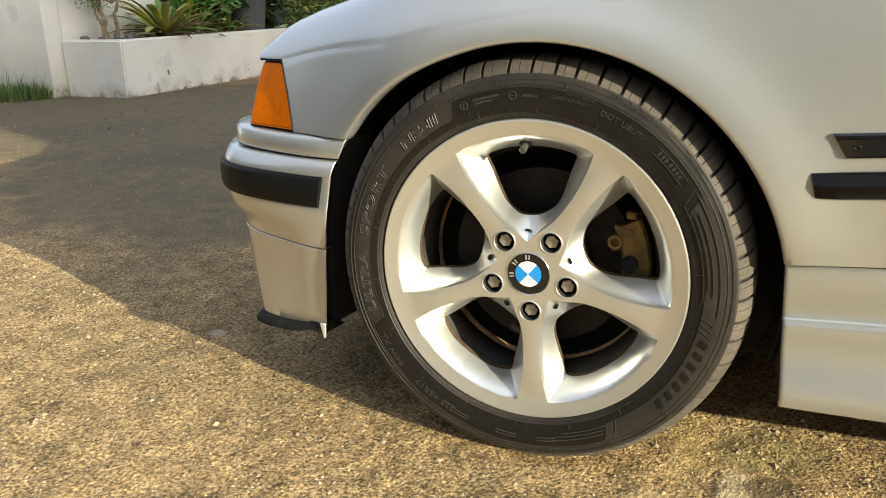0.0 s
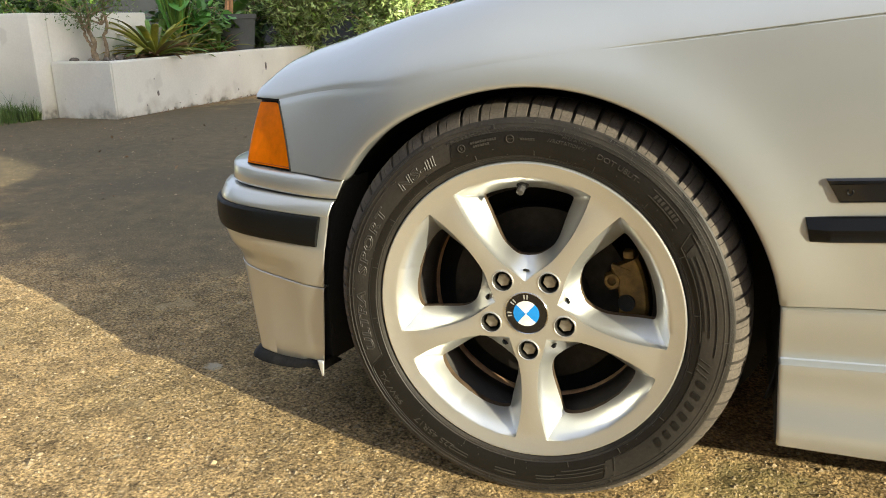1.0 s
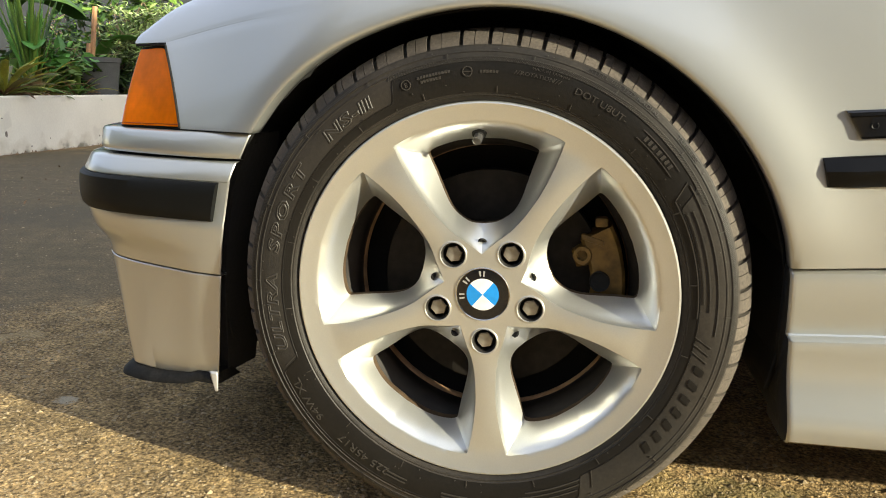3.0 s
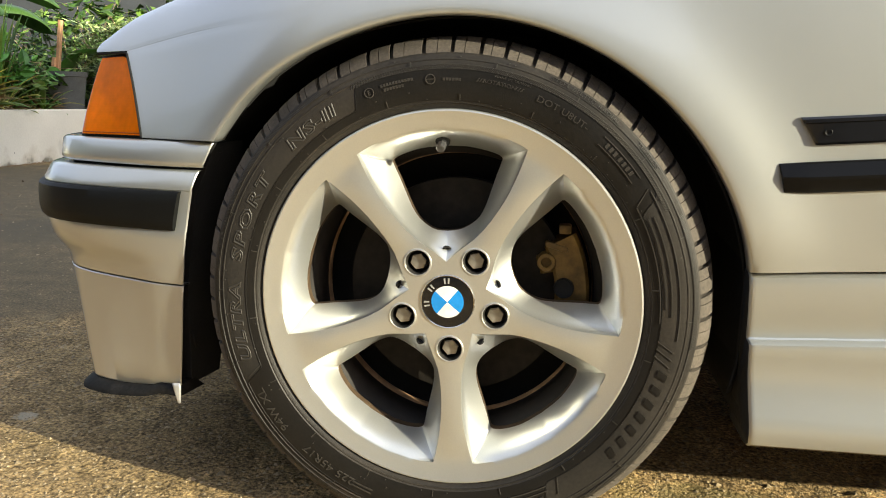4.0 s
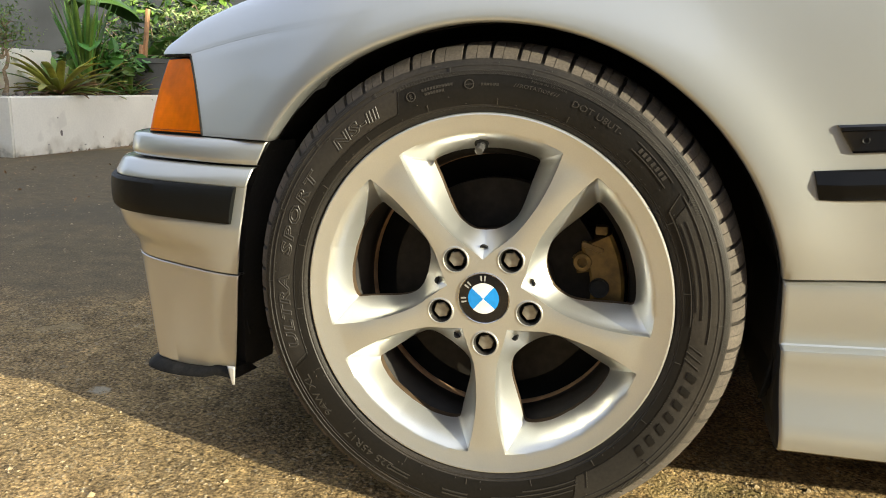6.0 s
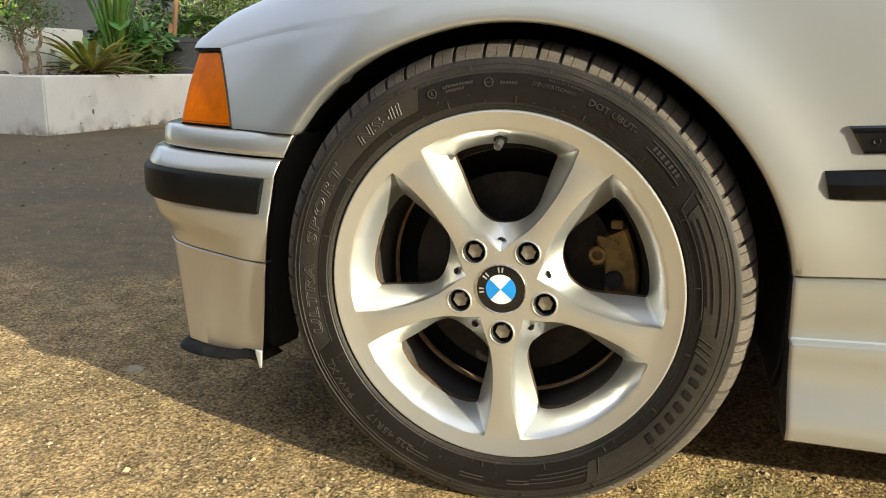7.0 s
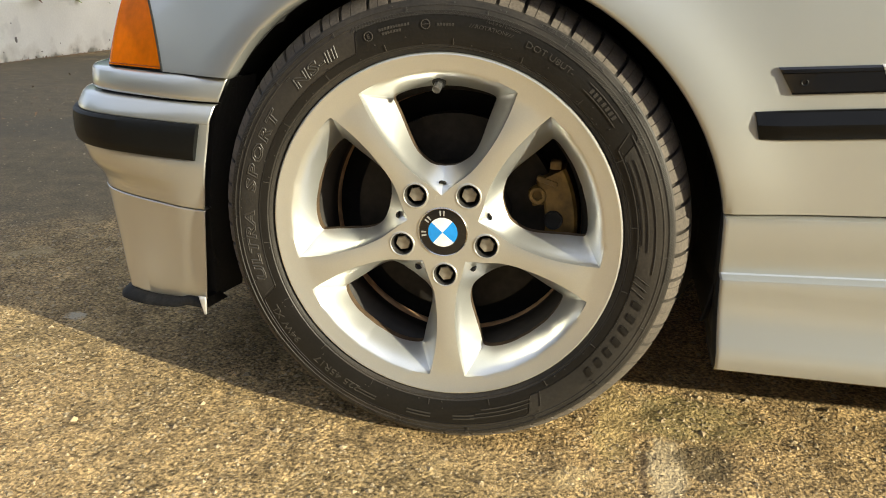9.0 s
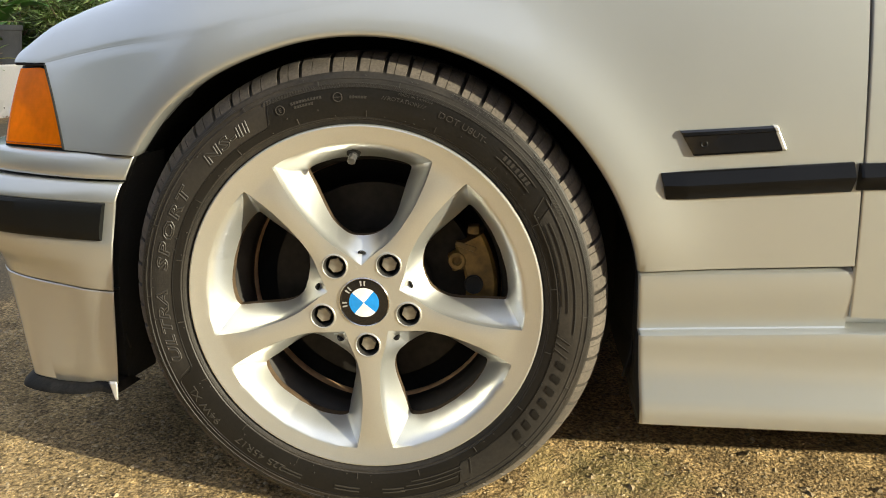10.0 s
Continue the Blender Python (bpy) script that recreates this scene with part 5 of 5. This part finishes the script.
rosette("bromeliad", "yellow-green strap-leaved bromeliad in the planter", (-4.62, 4.80, 0.44), 40, 0.54, 0.064, (YLEAF, YLEAF, LEAF, OLEAF), 21, (0.22, 1.12), dry=46)
rosette("bromeliad", "green strap-leaved bromeliad in the planter", (-4.68, 5.28, 0.43), 26, 0.44, 0.055, (OLEAF, LEAF, YLEAF), 33, (0.2, 1.2), dry=24)
rosette("dracaena", "tall narrow-leaved green plant in the planter", (-4.84, 5.42, 0.45), 44, 0.90, 0.036, (BLEAF, LEAF, LEAF), 45, (1.22, 1.54), droop=(0.05, 0.35))
rosette("bromeliad", "dry-edged bromeliad in the planter", (-4.62, 5.75, 0.43), 20, 0.36, 0.045, (LEAF, YLEAF, DRYLEAF), 57, (0.15, 1.1), dry=20)


def leaves_geo(centres, size, aspect, seed, hang=0.3):
    """Many small pointed leaves, each folded along its rib."""
    rng = np.random.RandomState(seed)
    n = len(centres)
    u = rng.normal(size=(n, 3))
    u[:, 2] = u[:, 2] * 0.5 - hang
    u /= np.linalg.norm(u, axis=1)[:, None]
    w = np.cross(u, rng.normal(size=(n, 3)) * (0.5, 0.5, 1) + (0, 0, 1.5))
    w /= np.linalg.norm(w, axis=1)[:, None]
    nrm = np.cross(u, w)
    L = size * rng.uniform(0.6, 1.25, n)[:, None]
    W = L * aspect
    c = np.asarray(centres)
    pts = [c, c + u * L * 0.3 + w * W * 0.42 + nrm * W * 0.14, c + u * L * 0.65 + w * W * 0.36 + nrm * W * 0.12, c + u * L - nrm * W * 0.1,
           c + u * L * 0.65 - w * W * 0.36 + nrm * W * 0.12, c + u * L * 0.3 - w * W * 0.42 + nrm * W * 0.14, c + u * L * 0.5 - nrm * W * 0.05]
    v = np.stack(pts, 1).reshape(-1, 3)
    q = np.array([(0, 1, 6), (1, 2, 6), (2, 3, 6), (3, 4, 6), (4, 5, 6), (5, 0, 6)])
    f = (q[None] + 7 * np.arange(n)[:, None, None]).reshape(-1, 3)
    return v, f.tolist()


def shrub(name, label, at, spread, height, count, size, aspect, mats, seed, stems=9, low=0.15, category="shrub"):
    """Stems, twigs and a crown of many leaves in uneven clumps."""
    rng = np.random.RandomState(seed)
    ob = thing(name, label, category, at)
    tips, tubes = [], []
    for i in range(stems):
        a, r = rng.uniform(0, 6.28), rng.uniform(0.2, 1.0)
        end = np.array((spread[0] * r * math.cos(a), spread[1] * r * math.sin(a), height * rng.uniform(0.6, 1.0)))
        mid = end * (0.35, 0.35, 0.55) + rng.normal(size=3) * 0.03
        tubes.append(tube_geo([(0.05 * math.cos(a), 0.05 * math.sin(a), -0.03), mid, end], [0.014, 0.009, 0.003], 6))
        for j in range(9):
            k = rng.uniform(low, 1.0)
            base = mid * (2 * k) if k < 0.5 else mid + (end - mid) * (2 * k - 1)
            tip = base + rng.normal(size=3) * (0.16, 0.16, 0.10) * (0.5 + spread[0])
            tubes.append(tube_geo([base, tip], [0.004, 0.0015], 5))
            tips.append((base, tip))
    part("stem_work", join(*tubes), BARK, ob, "thin brown stems")["kind"] = "stuff"
    for k, mat in enumerate(mats):
        c = []
        for _ in range(count // len(mats)):
            b, t = tips[rng.randint(len(tips))]
            c.append(b + (t - b) * rng.uniform(0.3, 1.05) + rng.normal(size=3) * 0.035)
        part("foliage", leaves_geo(np.array(c), size, aspect, seed + k), mat, ob, smooth=0)["kind"] = "stuff"
    return ob


shrub("variegated_shrub", "dense shrub with pale variegated leaves", (-4.46, 7.15, 0.40), (0.60, 0.75), 1.0, 8000, 0.098, 0.32, (VLEAF, VLEAF, VLEAF, LEAF), 71, 34)
shrub("variegated_shrub", "dense shrub with pale variegated leaves behind the planter", (-3.55, 7.7, 0.0), (0.9, 0.8), 1.55, 10000, 0.098, 0.32, (VLEAF, VLEAF, VLEAF, LEAF), 72, 36)
shrub("leafy_shrub", "low broad-leaved green plant in the planter", (-4.78, 5.75, 0.43), (0.26, 0.36), 0.52, 420, 0.13, 0.7, (BLEAF, BLEAF, LEAF), 73, 12)
shrub("leafy_shrub", "dark green shrub against the wall", (-5.6, 7.6, 0.0), (1.0, 0.9), 1.7, 3000, 0.13, 0.5, (DLEAF, LEAF), 74, 18)
shrub("leafy_shrub", "dark green shrub against the wall", (-2.0, 8.9, 0.0), (1.3, 0.8), 1.7, 3000, 0.12, 0.5, (DLEAF, LEAF), 75, 18)
shrub("leafy_shrub", "dark green shrub against the wall", (-4.2, 9.2, 0.0), (1.3, 0.7), 1.9, 3200, 0.14, 0.5, (DLEAF, DLEAF), 76, 18)

shrub("leafy_shrub", "dark green shrub behind the garden wall", (-6.7, 5.6, 0.0), (0.9, 0.7), 1.5, 2600, 0.13, 0.5, (DLEAF, LEAF), 77, 18)
shrub("leafy_shrub", "dark green shrub behind the garden wall", (-8.4, 6.2, 0.0), (0.9, 0.8), 1.5, 2600, 0.13, 0.5, (DLEAF, DLEAF), 78, 18)
shrub("leafy_shrub", "broad-leaved green plant behind the planter", (-5.35, 6.3, 0.0), (0.6, 0.8), 0.95, 1200, 0.14, 0.55, (LEAF, DLEAF), 79, 18)

# the small pale-barked tree beside the wall
tree = thing("small_tree", "small twisted pale-barked tree with thin foliage", "tree", (-4.76, 4.25, 0.43))
rng = np.random.RandomState(90)
def gnarled(points, radii, seed):
    """A knobbly tapering stem through points."""
    r = np.random.RandomState(seed)
    t = np.linspace(0, 1, 22)
    key = np.linspace(0, 1, len(points))
    p = spline(key, np.array(points), t) + r.normal(size=(22, 3)) * (0.0035, 0.0035, 0.0)
    return tube_geo(p, [float(w) for w in np.interp(t, key, radii) * r.uniform(0.86, 1.18, 22)], 10)


trunk = [gnarled([(0, 0, -0.02), (-0.028, 0.01, 0.08), (-0.012, 0.01, 0.17), (-0.060, 0.02, 0.27), (-0.035, 0.02, 0.37), (-0.07, 0.02, 0.50)], [0.036, 0.021, 0.019, 0.016, 0.013, 0.009], 1),
         gnarled([(0.03, 0.05, -0.02), (0.062, 0.07, 0.09), (0.048, 0.07, 0.20), (0.085, 0.08, 0.30), (0.066, 0.08, 0.40), (0.11, 0.06, 0.53)], [0.024, 0.016, 0.014, 0.013, 0.010, 0.006], 2),
         gnarled([(-0.02, 0.01, 0.10), (-0.08, 0.0, 0.20), (-0.10, 0.0, 0.31), (-0.15, 0.0, 0.40)], [0.013, 0.011, 0.009, 0.006], 3)]
part("trunk", join(*trunk), BARK, tree, "twisted knobbly pale trunks")
limbs, tips = [], []
for b in ((-0.05, 0.01, 0.24), (-0.04, 0.02, 0.36), (-0.06, 0.02, 0.48), (0.06, 0.05, 0.30), (0.09, 0.06, 0.45), (0.10, 0.05, 0.54), (-0.15, 0.0, 0.40), (-0.10, 0.0, 0.31)):
    for _ in range(5):
        d = rng.normal(size=3) * (0.14, 0.12, 0.05) + (0, 0, 0.10)
        e = np.array(b) + d
        limbs.append(tube_geo([b, np.array(b) + d * 0.5 + (0, 0, 0.02), e], [0.008, 0.005, 0.002], 6))
        tips.append(e)
part("branch_work", join(*limbs), BARK, tree)["kind"] = "stuff"
cl = np.array([tips[rng.randint(len(tips))] + rng.normal(size=3) * (0.07, 0.07, 0.035) + (0, 0, 0.02) for _ in range(1500)])
part("foliage", leaves_geo(cl, 0.035, 0.35, 91), LEAF, tree, smooth=0)["kind"] = "stuff"


def grass_geo(count, seed):
    rng = np.random.RandomState(seed)
    x = rng.uniform(-9.0, -4.98, count)
    y = 3.80 - np.abs(rng.normal(0, 0.30, count)) * np.clip((-4.7 - x) / 0.8, 0.15, 1.0)
    h = rng.uniform(0.04, 0.15, count) * np.where(rng.uniform(size=count) > 0.93, 1.7, 1.0)
    a = rng.uniform(0, 6.28, count)
    lean = rng.uniform(0.1, 0.7, count) * h
    c, s = np.cos(a), np.sin(a)
    w = 0.0032
    v = np.stack([np.stack([x - w * s, y + w * c, 0 * x], -1), np.stack([x + w * s, y - w * c, 0 * x], -1),
                  np.stack([x + 0.4 * lean * c + w * s * 0.8, y + 0.4 * lean * s - w * c * 0.8, 0.6 * h], -1), np.stack([x + 0.4 * lean * c - w * s * 0.8, y + 0.4 * lean * s + w * c * 0.8, 0.6 * h], -1),
                  np.stack([x + lean * c, y + lean * s, h], -1)], 1).reshape(-1, 3)
    k = 5 * np.arange(count)
    return v, np.stack([k, k + 1, k + 2, k + 3], -1).tolist() + np.stack([k + 3, k + 2, k + 4], -1).tolist()


tagged(part("grass", grass_geo(9000, 12), GRASS, smooth=0), "tufts of green grass along the foot of the wall", "grass", kind="stuff")

def litter_geo(count, seed):
    """Small dry leaves and crumbs along the foot of the planter and on the driveway."""
    rng = np.random.RandomState(seed)
    n1 = count * 2 // 3
    a = np.stack([-4.335 + np.abs(rng.normal(0, 0.06, n1)), rng.uniform(3.9, 6.9, n1), np.full(n1, 0.006)], -1)
    b = np.stack([rng.uniform(-4.9, -2.0, count - n1), rng.uniform(1.5, 3.9, count - n1), np.full(count - n1, 0.006)], -1)
    return leaves_geo(np.concatenate([a, b]), 0.022, 0.55, seed, hang=0.05)


tagged(part("leaf_litter", litter_geo(520, 14), DRYLEAF, smooth=0), "small dry leaves and crumbs on the concrete", "leaf litter", kind="stuff")

# odds and ends behind the planter
bin_ob = thing("water_barrel", "teal plastic barrel behind the garden wall", "barrel", (-7.35, 5.3, 0))
part("barrel_body", lathe_geo([(0.001, 0.0), (0.26, 0.0), (0.29, 0.03), (0.30, 0.4), (0.30, 0.95), (0.28, 1.0), (0.001, 1.0)], 32), TEAL, bin_ob).matrix_basis = pose(0, 0, 0, 90, 0, 0)
prop = thing("wooden_prop", "slanted reddish wooden offcut leaning among the plants", "wood", (-4.84, 6.31, 0.43))
part("board", moved(box_geo(0.03, 0.045, 0.88, 0.003), pose(0.02, 0, 0.43, -3, 6, 0)), TERRA, prop)
part("board", moved(box_geo(0.03, 0.10, 0.52, 0.003), pose(-0.015, -0.035, 0.25, -9, 4, 0)), TERRA, prop)
pot = thing("plant_pot", "grey concrete plant pot in the planter", "pot", (-4.71, 6.18, 0.42))
part("pot_body", moved(lathe_geo([(0.001, 0.0), (0.185, 0.0), (0.225, 0.33), (0.238, 0.335), (0.238, 0.38), (0.222, 0.38), (0.205, 0.33), (0.001, 0.32)], 40), Matrix(((1, 0, 0, 0), (0, 0, -1, 0), (0, 1, 0, 0), (0, 0, 0, 1)))), POTGREY, pot)


# bits lying in and on the planter
def pebble(seed, size):
    """A rounded stone with an uneven outline, flattened."""
    r = np.random.RandomState(seed)
    rings = []
    for v in np.linspace(-0.5 * math.pi, 0.5 * math.pi, 7):
        rings.append([np.array((math.cos(v) * math.cos(a), math.cos(v) * math.sin(a), 0.62 * math.sin(v))) * size * (1 + 0.22 * math.sin(2 * a + seed) * math.cos(v) + r.uniform(-0.07, 0.07)) for a in np.linspace(0, 2 * math.pi, 10, endpoint=False)])
    return grid_geo(np.array(rings), loop_v=True)


rng = np.random.RandomState(31)
for k, (x, y, size) in enumerate(((-4.60, 4.19, 0.045), (-4.53, 4.27, 0.038), (-4.62, 4.36, 0.060), (-4.52, 4.40, 0.034), (-4.88, 4.13, 0.048), (-4.70, 4.13, 0.040), (-4.50, 4.16, 0.030))):
    size *= 0.7
    stone = part("stone", pebble(40 + k, size), STONE, smooth=50)
    stone.location = (x, y, 0.437 + 0.45 * size)
    tagged(stone, "rounded grey-brown stone lying on the planter soil", "stone", "stones round the small tree")
tagged(part("hose", tube_geo([(-4.56, 5.98 + 0.16 * math.cos(a), 0.43 + 0.26 * math.sin(a)) for a in np.linspace(-0.1, math.pi * 0.62, 16)], [0.014] * 16, 10), LINER, smooth=60), "short black rubber hose arching out of the soil", "hose")


banana = thing("banana_plant", "tall plant with broad drooping dark green leaves behind the planter", "plant", (-5.32, 5.78, 0.0))
part("stalk", tube_geo([(0, 0, -0.02), (0.02, 0.01, 0.7), (0.05, 0.03, 1.25), (0.06, 0.05, 1.62)], [0.05, 0.042, 0.03, 0.014], 12), LEAF, banana, "pale green stalk")
for k, (z, heading, length, width, rise, droop) in enumerate(((1.34, 1.35, 0.95, 0.30, 0.40, 1.5), (1.46, 0.95, 0.85, 0.27, 0.55, 1.6), (1.50, 2.0, 0.80, 0.25, 0.5, 1.4), (1.28, -0.5, 0.62, 0.20, 0.6, 1.7))):
    part("leaf", blade_geo((0.05, 0.03, z), heading, length, width, rise, droop, 300 + k, fold=-0.75, n=16), DLEAF, banana, "broad drooping dark green leaf", smooth=60, solid=0.0015)


def big_leaf(name, at, heading, length, width, rise, droop, seed):
    """A single broad leaf on its long stalk."""
    ob = thing(name, "tall plant with one broad bright green leaf", "plant", at)
    stem = [(0.0, 0.0, -0.02), (0.03 * math.cos(heading), 0.03 * math.sin(heading), 0.35), (0.08 * math.cos(heading), 0.08 * math.sin(heading), 0.66)]
    part("stalk", tube_geo(stem, [0.016, 0.012, 0.008], 8), LEAF, ob)
    part("leaf", blade_geo(stem[-1], heading, length, width, rise, droop, seed, 0.18, 16), BLEAF, ob, smooth=60, solid=0.002)


big_leaf("broad_leaf_plant", (-5.25, 6.0, 0.02), -0.9, 0.95, 0.26, 0.75, 1.5, 3)
big_leaf("broad_leaf_plant", (-5.20, 6.7, 0.02), -0.2, 0.90, 0.28, 0.85, 1.3, 5)


def chip_mark(y, z, w, h, seed):
    """A flake of lost limewash: a thin dark irregular patch set on the planter's long face."""
    r = np.random.RandomState(seed)
    ring = [(y + w * math.cos(a) * r.uniform(0.75, 1.15), z + h * math.sin(a) * r.uniform(0.8, 1.15)) for a in np.linspace(0, 2 * math.pi, 11, endpoint=False)]
    n = len(ring)
    v = np.array([(-4.3405, p, q) for p, q in ring] + [(-4.3375, p, q) for p, q in ring]) - (-4.34, 3.95, 0)
    part("flaked_patch", (v, [list(range(n))[::-1], list(range(n, 2 * n))] + [[i, (i + 1) % n, n + (i + 1) % n, n + i] for i in range(n)]), FLAKE, planter, "dark flaked patch in the limewash", smooth=0)


for k, (y, z, w, h) in enumerate(((4.45, 0.160, 0.013, 0.026), (4.42, 0.282, 0.005, 0.006), (6.14, 0.28, 0.016, 0.04), (4.30, 0.075, 0.005, 0.006), (4.72, 0.050, 0.010, 0.005), (4.95, 0.10, 0.004, 0.005), (5.62, 0.085, 0.006, 0.009))):
    chip_mark(y, z, w, h, 60 + k)
